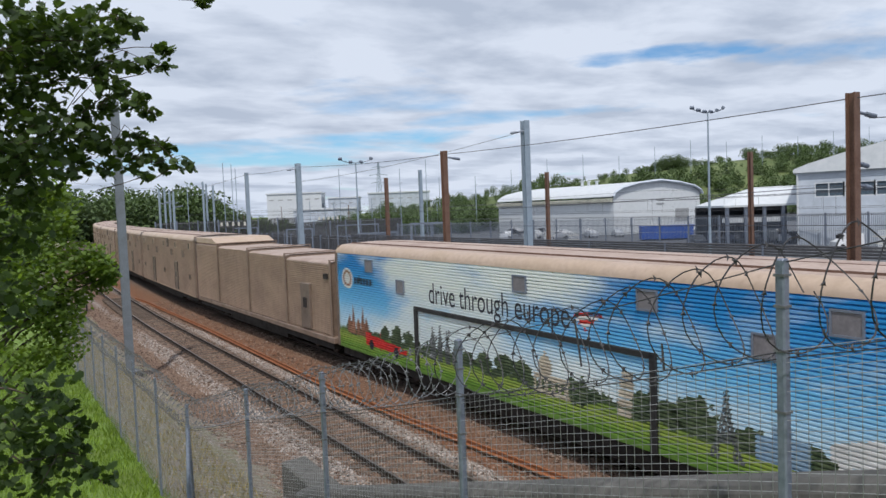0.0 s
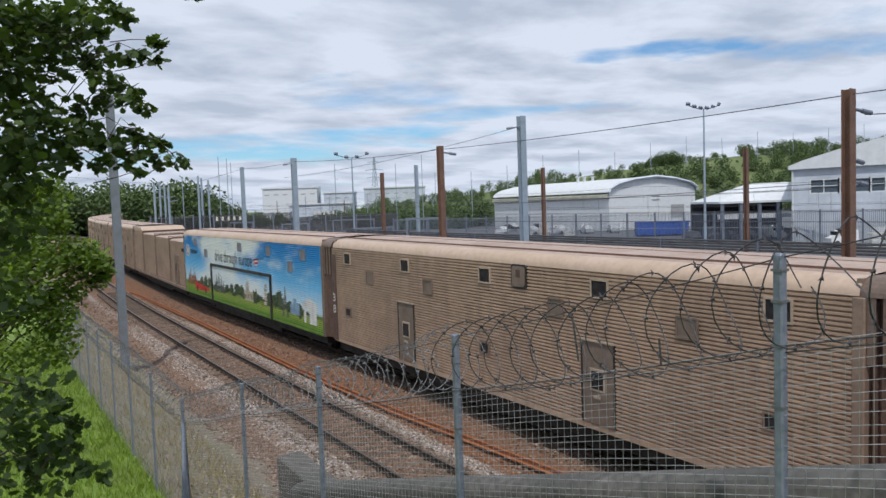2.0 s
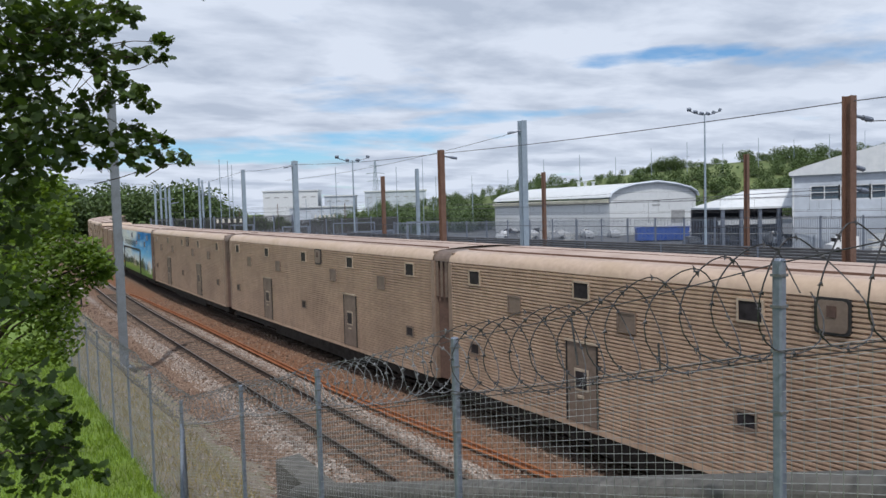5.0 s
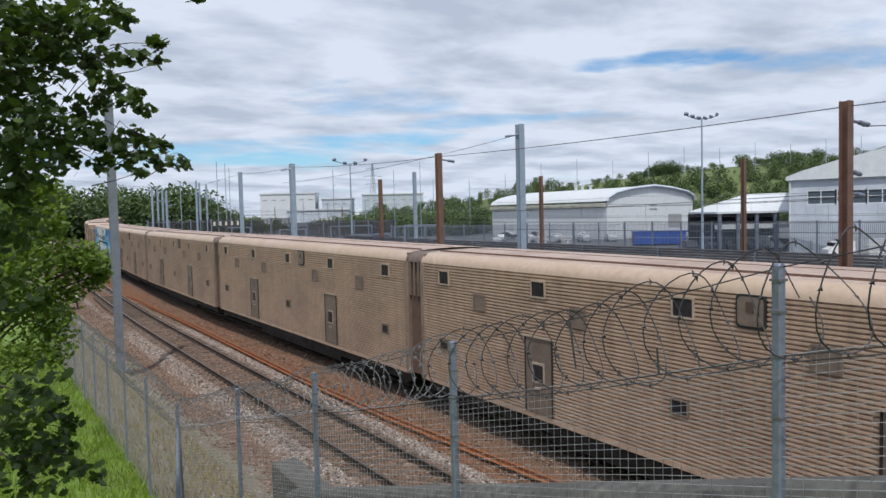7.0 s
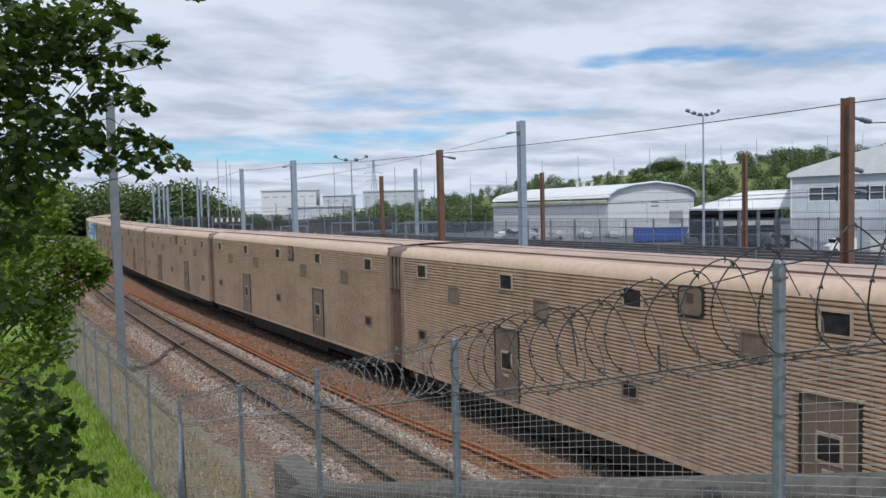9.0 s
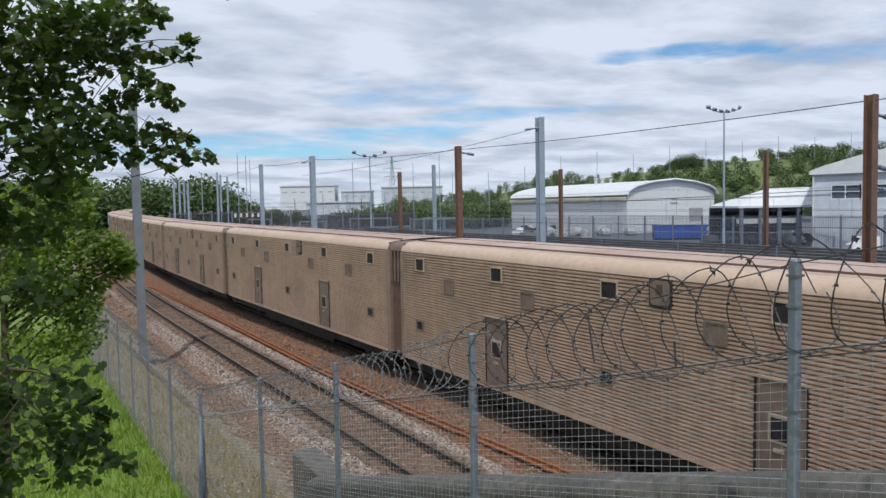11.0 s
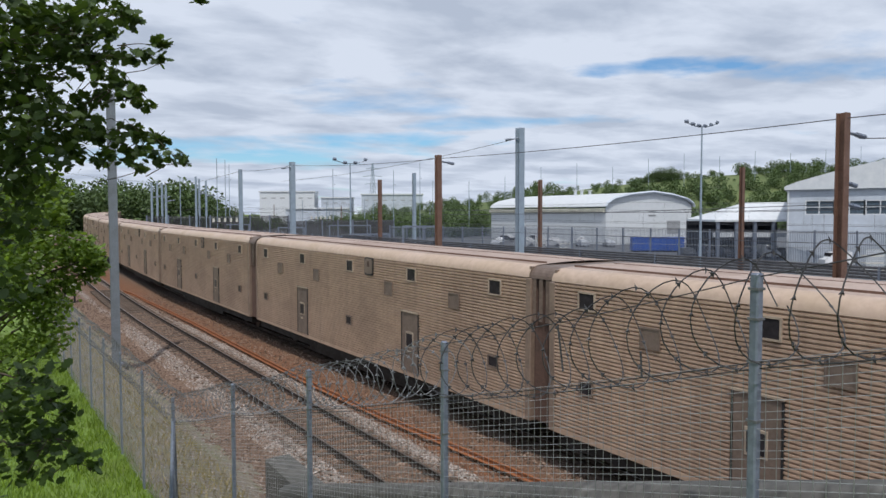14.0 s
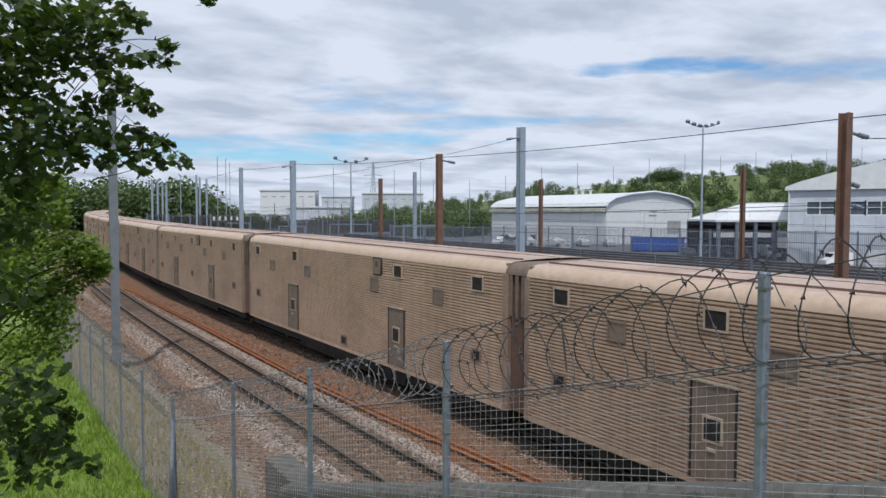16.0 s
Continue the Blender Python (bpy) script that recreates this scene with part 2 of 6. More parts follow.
M["oak_leaf"] = leaf_mat("oak_leaf", (0.032, 0.062, 0.016), (0.085, 0.140, 0.030), 0.62, 0.38)
M["bush_leaf"] = leaf_mat("bush_leaf", (0.085, 0.15, 0.024), (0.18, 0.275, 0.045), 0.6, 0.45)
M["grass"] = leaf_mat("grass_blade", (0.10, 0.175, 0.014), (0.20, 0.295, 0.03), 0.6, 0.3)
M["dry_grass"] = leaf_mat("dry_grass", (0.20, 0.17, 0.07), (0.36, 0.29, 0.12), 0.7, 0.2)
M["far_leaf"] = leaf_mat("wood_leaf", (0.048, 0.085, 0.03), (0.105, 0.16, 0.055), 0.7, 0.2)


def ground_mat():
    """Ballast, cess and yard surfaces that change across the line; grass on the bank and the far fields."""
    m, N, L, P = nodes_of("ballast_and_cess")
    co = N.new("ShaderNodeTexCoord").outputs["Object"]
    sep = N.new("ShaderNodeSeparateXYZ")
    L.new(co, sep.inputs[0])
    wob = noise_tex(N, L, co, 1.3, 5)
    x = mathn(N, L, "ADD", sep.outputs["X"], mathn(N, L, "MULTIPLY", mathn(N, L, "SUBTRACT", wob, 0.5), 0.9))
    stone = N.new("ShaderNodeTexVoronoi")
    stone.inputs["Scale"].default_value = 16
    L.new(co, stone.inputs["Vector"])
    fine = noise_tex(N, L, co, 9, 6, 0.75)
    brown = ramp(N, L, fine, [(0.25, (0.055, 0.029, 0.018)), (0.5, (0.165, 0.096, 0.060)), (0.75, (0.34, 0.225, 0.16))])
    pale = ramp(N, L, fine, [(0.25, (0.15, 0.12, 0.10)), (0.5, (0.29, 0.245, 0.215)), (0.75, (0.46, 0.405, 0.37))])
    rust = ramp(N, L, fine, [(0.25, (0.10, 0.040, 0.018)), (0.75, (0.31, 0.125, 0.052))])
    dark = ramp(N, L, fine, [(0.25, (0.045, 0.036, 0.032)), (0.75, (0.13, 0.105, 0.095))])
    # the pale shoulders beside the sleepers, the rusty six-foot, the dark foot of the second line
    xn = mathn(N, L, "DIVIDE", mathn(N, L, "ADD", x, 8.0), 16.0)
    shoulder = ramp(N, L, xn, [(0.0, (0, 0, 0)), (0.375, (0.1,) * 3), (0.405, (0.95,) * 3), (0.42, (0.2,) * 3), (0.44, (0, 0, 0)), (0.56, (0, 0, 0)), (0.585, (0.9,) * 3), (0.615, (0.8,) * 3), (0.64, (0, 0, 0)), (1.0, (0, 0, 0))])
    six = ramp(N, L, xn, [(0.6, (0, 0, 0)), (0.645, (0.85,) * 3), (0.70, (0.6,) * 3), (0.76, (0, 0, 0))])
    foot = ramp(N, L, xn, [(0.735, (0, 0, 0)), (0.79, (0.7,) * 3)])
    col = mixc(N, L, shoulder, brown, pale)
    col = mixc(N, L, six, col, rust)
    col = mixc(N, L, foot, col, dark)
    cell = ramp(N, L, stone.outputs["Color"], [(0.1, (0.6,) * 3), (0.9, (1.25,) * 3)])
    col = mixc(N, L, 0.8, col, cell, "MULTIPLY")
    L.new(col, P.inputs["Base Color"])
    P.inputs["Roughness"].default_value = 0.95
    b = N.new("ShaderNodeBump")
    b.inputs["Strength"].default_value = 0.9
    b.inputs["Distance"].default_value = 0.05
    L.new(stone.outputs["Distance"], b.inputs["Height"])
    L.new(b.outputs[0], P.inputs["Normal"])
    return m


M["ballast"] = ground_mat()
M["stone"] = surface("ballast_stone", (0.17, 0.13, 0.105), (0.42, 0.37, 0.33), 3, 0.5, 0.95, 0, 0.2)
M["bank"] = surface("grassy_bank", (0.085, 0.155, 0.02), (0.17, 0.26, 0.035), 14, 0.7, 0.95, 0, 0.6, (0.12, 0.14, 0.035), 0.6)
M["cess"] = surface("stony_cess", (0.115, 0.09, 0.066), (0.29, 0.245, 0.195), 9, 0.9, 0.95, 0, 0.7, (0.16, 0.17, 0.07), 0.7)
M["yard"] = surface("yard_asphalt", (0.075, 0.08, 0.088), (0.13, 0.137, 0.148), 4, 0.08, 0.9, 0, 0.1, (0.06, 0.065, 0.07), 0.5)
M["field"] = surface("rough_grass_hill", (0.085, 0.125, 0.04), (0.16, 0.19, 0.07), 0.25, 0.025, 0.95, 0, 0.1, (0.05, 0.09, 0.025), 0.6)

# ---------------- mesh helpers ----------------


def put_mesh(name, bm, material, parent=None, label="", smooth=False):
    me = bpy.data.meshes.new(name)
    bm.to_mesh(me)
    bm.free()
    for mt in (material if isinstance(material, (list, tuple)) else [material]):
        me.materials.append(mt)
    if smooth:
        for p in me.polygons:
            p.use_smooth = True
    ob = new(name, me)
    if parent:
        ob.parent = parent
    if label:
        ob["label"] = label
    return ob


def part(name, bm, material, parent, label="", smooth=False):
    return put_mesh(name, bm, material, parent, label, smooth)


def root(name, m, label, category, group=""):
    e = new(name)
    e.empty_display_size = 0.2
    e.matrix_world = m
    return tagged(e, label, category, group)


def box(bm, x0, x1, y0, y1, z0, z1, bevel=0.0, m=None):
    r = bmesh.ops.create_cube(bm, size=1)
    vs = r["verts"]
    for v in vs:
        v.co = Vector((x0 + (v.co.x + 0.5) * (x1 - x0), y0 + (v.co.y + 0.5) * (y1 - y0), z0 + (v.co.z + 0.5) * (z1 - z0)))
    if bevel:
        es = list({e for v in vs for e in v.link_edges})
        r = bmesh.ops.bevel(bm, geom=es, offset=bevel, segments=1, affect="EDGES", profile=0.5)
        vs = list({v for f in r["faces"] for v in f.verts} | {v for v in vs if v.is_valid})
    if m is not None:
        for v in vs:
            v.co = m @ v.co
    return bm


def boxes(*specs, bevel=0.0):
    bm = bmesh.new()
    for s in specs:
        box(bm, *s, bevel=bevel)
    return bm


def tube(bm, pts, r, n=6, r_end=None, closed=False):
    """A round bar through the points, tapering to r_end."""
    pts = [Vector(p) for p in pts]
    rings = []
    for i, p in enumerate(pts):
        d = (pts[min(i + 1, len(pts) - 1)] - pts[max(i - 1, 0)]).normalized()
        a = d.cross(Vector((0, 0, 1)) if abs(d.z) < 0.9 else Vector((1, 0, 0))).normalized()
        b = d.cross(a)
        rr = r if r_end is None else r + (r_end - r) * i / max(1, len(pts) - 1)
        rings.append([bm.verts.new(p + (a * math.cos(k * math.tau / n) + b * math.sin(k * math.tau / n)) * rr) for k in range(n)])
    for a, b in zip(rings, rings[1:]):
        for k in range(n):
            bm.faces.new((a[k], a[(k + 1) % n], b[(k + 1) % n], b[k]))
    if n > 2:
        bm.faces.new(rings[0][::-1])
        bm.faces.new(rings[-1])
    return bm


def sweep(bm, profile, path, closed_profile=True, mats=None, cap=False):
    """Sweeps a profile of (across, up) along a path of (point, across direction)."""
    rings = []
    for p, ac in path:
        rings.append([bm.verts.new(Vector(p) + Vector(ac) * u + Vector((0, 0, v))) for u, v in profile])
    n = len(profile)
    for a, b in zip(rings, rings[1:]):
        for k in range(n if closed_profile else n - 1):
            f = bm.faces.new((a[k], b[k], b[(k + 1) % n], a[(k + 1) % n]))
            if mats:
                f.material_index = mats[k]
    if cap:
        bm.faces.new(rings[0])
        bm.faces.new(rings[-1][::-1])
    return bm


def raw_mesh(name, verts, faces, material, parent=None, smooth=False):
    me = bpy.data.meshes.new(name)
    me.from_pydata([tuple(v) for v in verts], [], [tuple(f) for f in faces])
    me.materials.append(material)
    ob = new(name, me)
    if parent:
        ob.parent = parent
    return ob


# ---------------- the lines ----------------
CURVE_FROM, RADIUS = 45.0, 1330.0
TRACK_GAP = 5.75


def make_line():
    """The near line, metre by metre: place and heading; straight, then a right-hand curve that tightens and climbs a little."""
    x, y, z, a, out = 0.0, CURVE_FROM, 0.0, 0.0, []
    for k in range(640):
        out.append((x, y, z, a))
        a += 1 / (RADIUS if k < 95 else 620.0)
        x, y = x + math.sin(a), y + math.cos(a)
        z += 0.0095 * min(1.0, k / 30.0) * (1.0 if k < 300 else 0.3)
    return out


LINE = make_line()


def line(s, across=0.0):
    """A point of the near line, or of one beside it, at s metres along, and its heading (radians to the right)."""
    lift = 0.0
    if abs(across - TRACK_GAP) < 2.0:      # the second line closes up on the first and climbs a little
        across -= 0.6 * float(smooth01(s, 15, 55))
        lift = float(second_line_rise(s))
    if s <= CURVE_FROM:
        return Vector((across, s, lift)), 0.0
    i = min(int(s - CURVE_FROM), len(LINE) - 2)
    f = s - CURVE_FROM - i
    x, y, z, a = (p + (q - p) * f for p, q in zip(LINE[i], LINE[i + 1]))
    return Vector((x, y, z + lift)) + Vector((math.cos(a), -math.sin(a), 0)) * across, a


def second_line_rise(y):
    return 0.008 * np.clip(np.asarray(y, float) - 10, 0, 35)


def line_path(s0, s1, across, z, step):
    out = []
    n = max(2, int((s1 - s0) / step))
    for i in range(n + 1):
        p, a = line(s0 + (s1 - s0) * i / n, across)
        out.append((p + Vector((0, 0, z)), Vector((math.cos(a), -math.sin(a), 0))))
    return out


def smooth01(x, a, b):
    t = np.clip((x - a) / (b - a), 0, 1)
    return t * t * (3 - 2 * t)


def height(x, y):
    """The ground: the formation below the rails, the bank that the fence runs down, the yard and the wooded hill."""
    x, y = np.asarray(x, float), np.asarray(y, float)
    formation = -0.42 + 0.0 * x
    bank_line = np.where(y < 13, 1.75 + 0.27 * (13 - y), 1.75 - 0.02 * np.clip(y - 13, 0, 40))
    bank_line = np.clip(bank_line, 0.6, 5.5)
    t = 1 - smooth01(x, -7.2, -2.6)
    near = formation + (bank_line - formation) * t
    near = near + 0.5 * smooth01(-x, 8, 16)
    for c in (0.0, TRACK_GAP):
        bed = 0.222 * (1 - smooth01(np.abs(x - c), 1.45, 2.3))
        near = near + np.where(y < 60, bed, 0)
    near = near + second_line_rise(y) * smooth01(x, 2.6, 4.4)
    far = smooth01(x, 9, 13)
    h = near * (1 - far) + far * (-0.05)
    left = smooth01(y, 60, 120) * (1 - smooth01(x, -30, 8))
    h = h * (1 - left) + left * 0.0
    along = x * 0.84 - y * 0.54
    dist = x * 0.54 + y * 0.84
    climb = 0.0095 * np.clip(y - 60, 0, 190) * (1 - smooth01(x, 10, 26))
    h = h + climb
    hill = smooth01(dist, 290, 420) * smooth01(along, -150, 200) * 30
    return h + hill


def build_ground():
    xs = np.concatenate([np.linspace(-3000, -60, 12), np.linspace(-50, -14, 16), np.arange(-13, 13.1, 0.4), np.linspace(15, 80, 22), np.linspace(100, 700, 50), np.linspace(800, 3500, 10)])
    ys = np.concatenate([np.linspace(-1500, -30, 10), np.arange(-25, 60, 0.5), np.linspace(62, 160, 40), np.linspace(175, 700, 44), np.linspace(800, 3800, 10)])
    X, Y = np.meshgrid(xs, ys)
    rng = np.random.default_rng(3)
    Z = height(X, Y) + np.where((np.abs(X) < 13) & (Y < 60), rng.normal(0, 0.02, X.shape), 0)
    verts = np.stack([X, Y, Z], -1).reshape(-1, 3)
    nx, ny = len(xs), len(ys)
    faces, mats = [], []
    for j in range(ny - 1):
        for i in range(nx - 1):
            a = j * nx + i
            faces.append((a, a + 1, a + nx + 1, a + nx))
            cx, cy = (xs[i] + xs[i + 1]) / 2, (ys[j] + ys[j + 1]) / 2
            curve = max(0, cy - CURVE_FROM) ** 2 / (2 * RADIUS)
            k = cx - curve
            w = 0.5 * math.sin(cy * 1.3) + 0.35 * math.sin(cy * 3.1 + 1)
            dist, along = cx * 0.54 + cy * 0.84, cx * 0.84 - cy * 0.54
            if k < -6.9 - 0.12 * w:
                mats.append(1)
            elif k < -3.3 + 0.5 * w:
                mats.append(2)
            elif k < 11:
                mats.append(0)
            elif dist > 300 and along > -60 or dist > 650:
                mats.append(4)
            else:
                mats.append(3)
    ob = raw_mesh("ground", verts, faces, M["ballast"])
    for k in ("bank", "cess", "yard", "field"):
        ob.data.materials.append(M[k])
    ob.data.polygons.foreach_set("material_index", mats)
    ob.data.polygons.foreach_set("use_smooth", [True] * len(mats))
    return tagged(ob, "railway formation, grassy bank, asphalt yard and hill", "ground", "", "structure")


ground = build_ground()

RAIL = [(-0.07, -0.17), (0.07, -0.17), (0.07, -0.155), (0.012, -0.135), (0.012, -0.045), (0.036, -0.035), (0.036, -0.004), (0.028, 0.0), (-0.028, 0.0), (-0.036, -0.004), (-0.036, -0.035), (-0.012, -0.045), (-0.012, -0.135), (-0.07, -0.155)]
RAIL_MATS = [0, 0, 0, 0, 0, 0, 1, 1, 1, 0, 0, 0, 0, 0]


def build_track(centre, s0, s1, label, sleeper_from, sleeper_to):
    t = root("railway_track", pose(0, 0, 0), label, "railway track", "railway lines")
    t["kind"] = "structure"
    for side in (-0.7525, 0.7525):
        bm = bmesh.new()
        sweep(bm, RAIL, line_path(s0, s1, centre + side, 0, 4), True, RAIL_MATS)
        part("rail", bm, [M["rail_rust"], M["rail_top"]], t, "rusty steel rail with a worn bright head")
    bm = boxes((-1.25, 1.25, -0.125, 0.125, -0.33, -0.165), bevel=0.02)
    first = None
    n = int((sleeper_to - sleeper_from) / 0.62)
    for i in range(n):
        p, a = line(sleeper_from + i * 0.62, centre)
        if first is None:
            first = part("sleeper", bm, M["sleeper"], t)
            o = first
        else:
            o = new("sleeper", first.data)
            o.parent = t
        o.matrix_local = Matrix.Translation(p + Vector((random.uniform(-.02, .02), 0, random.uniform(-.02, 0.01)))) @ pose(0, 0, 0, 0, 0, -math.degrees(a) + random.uniform(-.6, .6))
    # rail fastenings, joined: too small to pick apart
    bm = bmesh.new()
    for i in range(min(n, 90)):
        p, a = line(sleeper_from + i * 0.62, centre)
        for side in (-0.85, -0.655, 0.655, 0.85):
            box(bm, p.x + side - 0.045, p.x + side + 0.045, p.y - 0.06, p.y + 0.06, p.z - 0.17, p.z - 0.125)
    f = part("fastenings", bm, M["rail_rust"], t)
    f["kind"] = "stuff"
    return t


build_track(0.0, -40, 420, "single railway line with rusty rails on brown ballast", 9, 75)
build_track(TRACK_GAP, -300, 520, "railway line under the shuttle train", 9, 55)


def spare_rail():
    bm = bmesh.new()
    pts = [(14, 3.02), (18, 2.75), (23, 2.42), (31, 2.2), (40, 2.28), (50, 2.36), (58, 2.3), (64, 2.2), (70, 2.15), (74, 1.9)]
    path = [(Vector((x - 0.02, y, -0.10)), Vector((1, 0, 0))) for y, x in [(9, 3.35)] + pts]
    sweep(bm, RAIL, path, True, None, True)
    o = put_mesh("spare_rail", bm, M["rail_orange"])
    return tagged(o, "loose rail thick with orange rust lying beside the track", "rail")


spare_rail()


def stones(name, n, region, size, material, label, seed):
    rng = np.random.default_rng(seed)
    octa = np.array([(1, 0, 0), (-1, 0, 0), (0, 1, 0), (0, -1, 0), (0, 0, 1), (0, 0, -1)], float)
    fc = np.array([(0, 2, 4), (2, 1, 4), (1, 3, 4), (3, 0, 4), (2, 0, 5), (1, 2, 5), (3, 1, 5), (0, 3, 5)])
    x0, x1, y0, y1 = region
    yy = y0 + (y1 - y0) * rng.random(n) ** 1.4
    xx = x0 + (x1 - x0) * rng.random(n)
    zz = height(xx, yy)
    r = size * rng.uniform(0.5, 1.3, n)
    V = octa[None] * r[:, None, None] * rng.uniform(0.6, 1.3, (n, 6, 1))
    ang = rng.uniform(0, 6.28, n)
    c, s = np.cos(ang)[:, None], np.sin(ang)[:, None]
    X = V[..., 0] * c - V[..., 1] * s
    Y = V[..., 0] * s + V[..., 1] * c
    P = np.stack([X + xx[:, None], Y + yy[:, None], V[..., 2] * 0.7 + zz[:, None] + 0.01], -1).reshape(-1, 3)
    F = (fc[None] + (np.arange(n) * 6)[:, None, None]).reshape(-1, 3)
    ob = raw_mesh(name, P, F.tolist(), material)
    return tagged(ob, label, "gravel", "", "stuff")


def stone_mat(name, a, b, c):
    m, N, L, P = nodes_of(name)
    geo = N.new("ShaderNodeNewGeometry")
    L.new(ramp(N, L, geo.outputs["Random Per Island"], [(0, a), (0.5, b), (1, c)]), P.inputs["Base Color"])
    P.inputs["Roughness"].default_value = 0.95
    return m


M["stone_brown"] = stone_mat("brown_stones", (0.05, 0.03, 0.02), (0.16, 0.10, 0.07), (0.34, 0.25, 0.195))
M["stone_pale"] = stone_mat("pale_stones", (0.13, 0.105, 0.088), (0.29, 0.245, 0.215), (0.48, 0.425, 0.39))
stones("ballast_stones", 26000, (-3.6, 4.2, 10, 70), 0.05, M["stone_brown"], "loose brown ballast stones round the sleepers", 5)
stones("ballast_stones", 5200, (-2.15, -1.3, 10, 50), 0.045, M["stone_pale"], "pale fresh ballast stones along the sleeper ends", 6)
stones("ballast_stones", 5200, (1.35, 2.1, 10, 50), 0.045, M["stone_pale"], "pale fresh ballast stones along the sleeper ends", 7)
stones("cess_stones", 3000, (-6.6, -3.0, 10, 45), 0.035, M["stone_pale"], "scattered small stones on the cess", 8)

# ---------------- the shuttle train ----------------
HALF, LOW, EAVE, TOP = 2.05, 0.98, 5.14, 5.55
CARRIER, PAINTED, LOADER = 24.22, 26.3, 23.7      # lengths over the couplings
RIBS = 42
PITCH = (EAVE - LOW - 0.1) / RIBS


def side_profile():
    """(out, up) of one corrugated side from bottom to eave; out is measured from the rib's crest inwards (negative)."""
    pts = [(0, LOW), (0, LOW + 0.1)]
    for i in range(RIBS):
        z = LOW + 0.1 + i * PITCH
        pts += [(0, z + PITCH * 0.50), (-0.055, z + PITCH * 0.66), (-0.064, z + PITCH * 0.84), (0, z + PITCH)]
    return pts


SIDE = side_profile()


def corrugated(bm, sx, y0, y1, z_lo=LOW, z_hi=EAVE, half=HALF):
    pts = [(o, z) for o, z in SIDE if z_lo - 1e-4 <= z <= z_hi + 1e-4]
    a = [bm.verts.new((sx * (half + o), y0, z)) for o, z in pts]
    b = [bm.verts.new((sx * (half + o), y1, z)) for o, z in pts]
    for k in range(len(pts) - 1):
        f = (a[k], a[k + 1], b[k + 1], b[k])
        bm.faces.new(f if sx > 0 else f[::-1])


def eave_profile(half=HALF, eave=EAVE, top=TOP):
    pts = []
    for i in range(7):
        a = i / 6 * math.pi / 2
        pts.append((half - 0.42 * (1 - math.cos(a)), eave + (top - 0.06 - eave) * math.sin(a)))
    return pts


def wagon_core(w, y0, y1, side_material, split_side=True, side_label="", pillar="pillar"):
    """Sides, rounded roof edges, roof, ends, underframe and bogies of a closed wagon."""
    for sx, nm in ((-1, "side_wall"), (1, "side_wall")):
        bm = bmesh.new()
        corrugated(bm, sx, y0 + 0.23, y1 - 0.23)
        part(nm, bm, side_material if sx < 0 else M["tan"], w, side_label or "horizontally ribbed champagne metal side")
        bm = bmesh.new()
        pr = eave_profile()
        a = [bm.verts.new((sx * u, y0 + 0.1, v)) for u, v in pr]
        b = [bm.verts.new((sx * u, y1 - 0.1, v)) for u, v in pr]
        for k in range(len(pr) - 1):
            f = (a[k], a[k + 1], b[k + 1], b[k])
            bm.faces.new(f if sx > 0 else f[::-1])
        part("roof_edge", bm, M["tan_roof"], w, "smooth cream rounded roof edge", True)
        for ye, d in ((y0, 1), (y1, -1)):
            bm = bmesh.new()
            box(bm, min(sx * (HALF - 0.25), sx * (HALF + 0.012)), max(sx * (HALF - 0.25), sx * (HALF + 0.012)), min(ye, ye + d * 0.24), max(ye, ye + d * 0.24), LOW, EAVE - 0.02, bevel=0.02)
            part("end_pillar", bm, M[pillar], w, "brown pressed-metal corner pillar")
    bm = bmesh.new()
    xs = np.linspace(-HALF + 0.42, HALF - 0.42, 9)
    zs = [TOP - 0.06 + 0.06 * (1 - (x / (HALF - 0.4)) ** 2) for x in xs]
    a = [bm.verts.new((x, y0 + 0.1, z)) for x, z in zip(xs, zs)]
    b = [bm.verts.new((x, y1 - 0.1, z)) for x, z in zip(xs, zs)]
    for k in range(8):
        bm.faces.new((a[k], a[k + 1], b[k + 1], b[k]))
    part("roof", bm, M["roof"], w, "dusty brown flat roof")
    bm = bmesh.new()
    for x in (-1.3, 0.2):
        box(bm, x - 0.012, x + 0.012, y0 + 0.2, y1 - 0.2, TOP - 0.06, TOP + 0.012)
    part("roof_seam", bm, M["mast_brown"], w, "rusty raised roof seams")
    for ye, d in ((y0, 1), (y1, -1)):
        bm = boxes((-HALF + 0.1, HALF - 0.1, min(ye + d * 0.1, ye + d * 0.2), max(ye + d * 0.1, ye + d * 0.2), LOW, TOP - 0.1))
        part("end_wall", bm, M["pillar"], w)
    under(w, y0, y1)


def under(w, y0, y1):
    bm = boxes((-HALF + 0.18, HALF - 0.18, y0 + 0.2, y1 - 0.2, 0.62, LOW + 0.02), (-1.7, 1.7, y0 + 6.6, y1 - 6.6, 0.32, 0.64))
    part("underframe", bm, M["black"], w, "black steel underframe")
    for yc in (y0 + 3.6, y1 - 3.6):
        bm = boxes((-1.35, -1.15, yc - 1.75, yc + 1.75, 0.36, 0.66), (1.15, 1.35, yc - 1.75, yc + 1.75, 0.36, 0.66), (-1.2, 1.2, yc - 0.3, yc + 0.3, 0.4, 0.62), bevel=0.03)
        b = part("bogie", bm, M["black"], w, "black bogie frame")
        for dy in (-1.15, 1.15):
            bm = bmesh.new()
            tube(bm, [(-0.82, 0, 0), (0.82, 0, 0)], 0.08, 8)
            for sx in (-0.7525, 0.7525):
                tube(bm, [(sx - 0.065, 0, 0), (sx + 0.065, 0, 0)], 0.42, 20)
            ws = part("wheelset", bm, M["wheel"], b, "worn steel wheelset")
            ws.location = (0, yc + dy, 0.42)


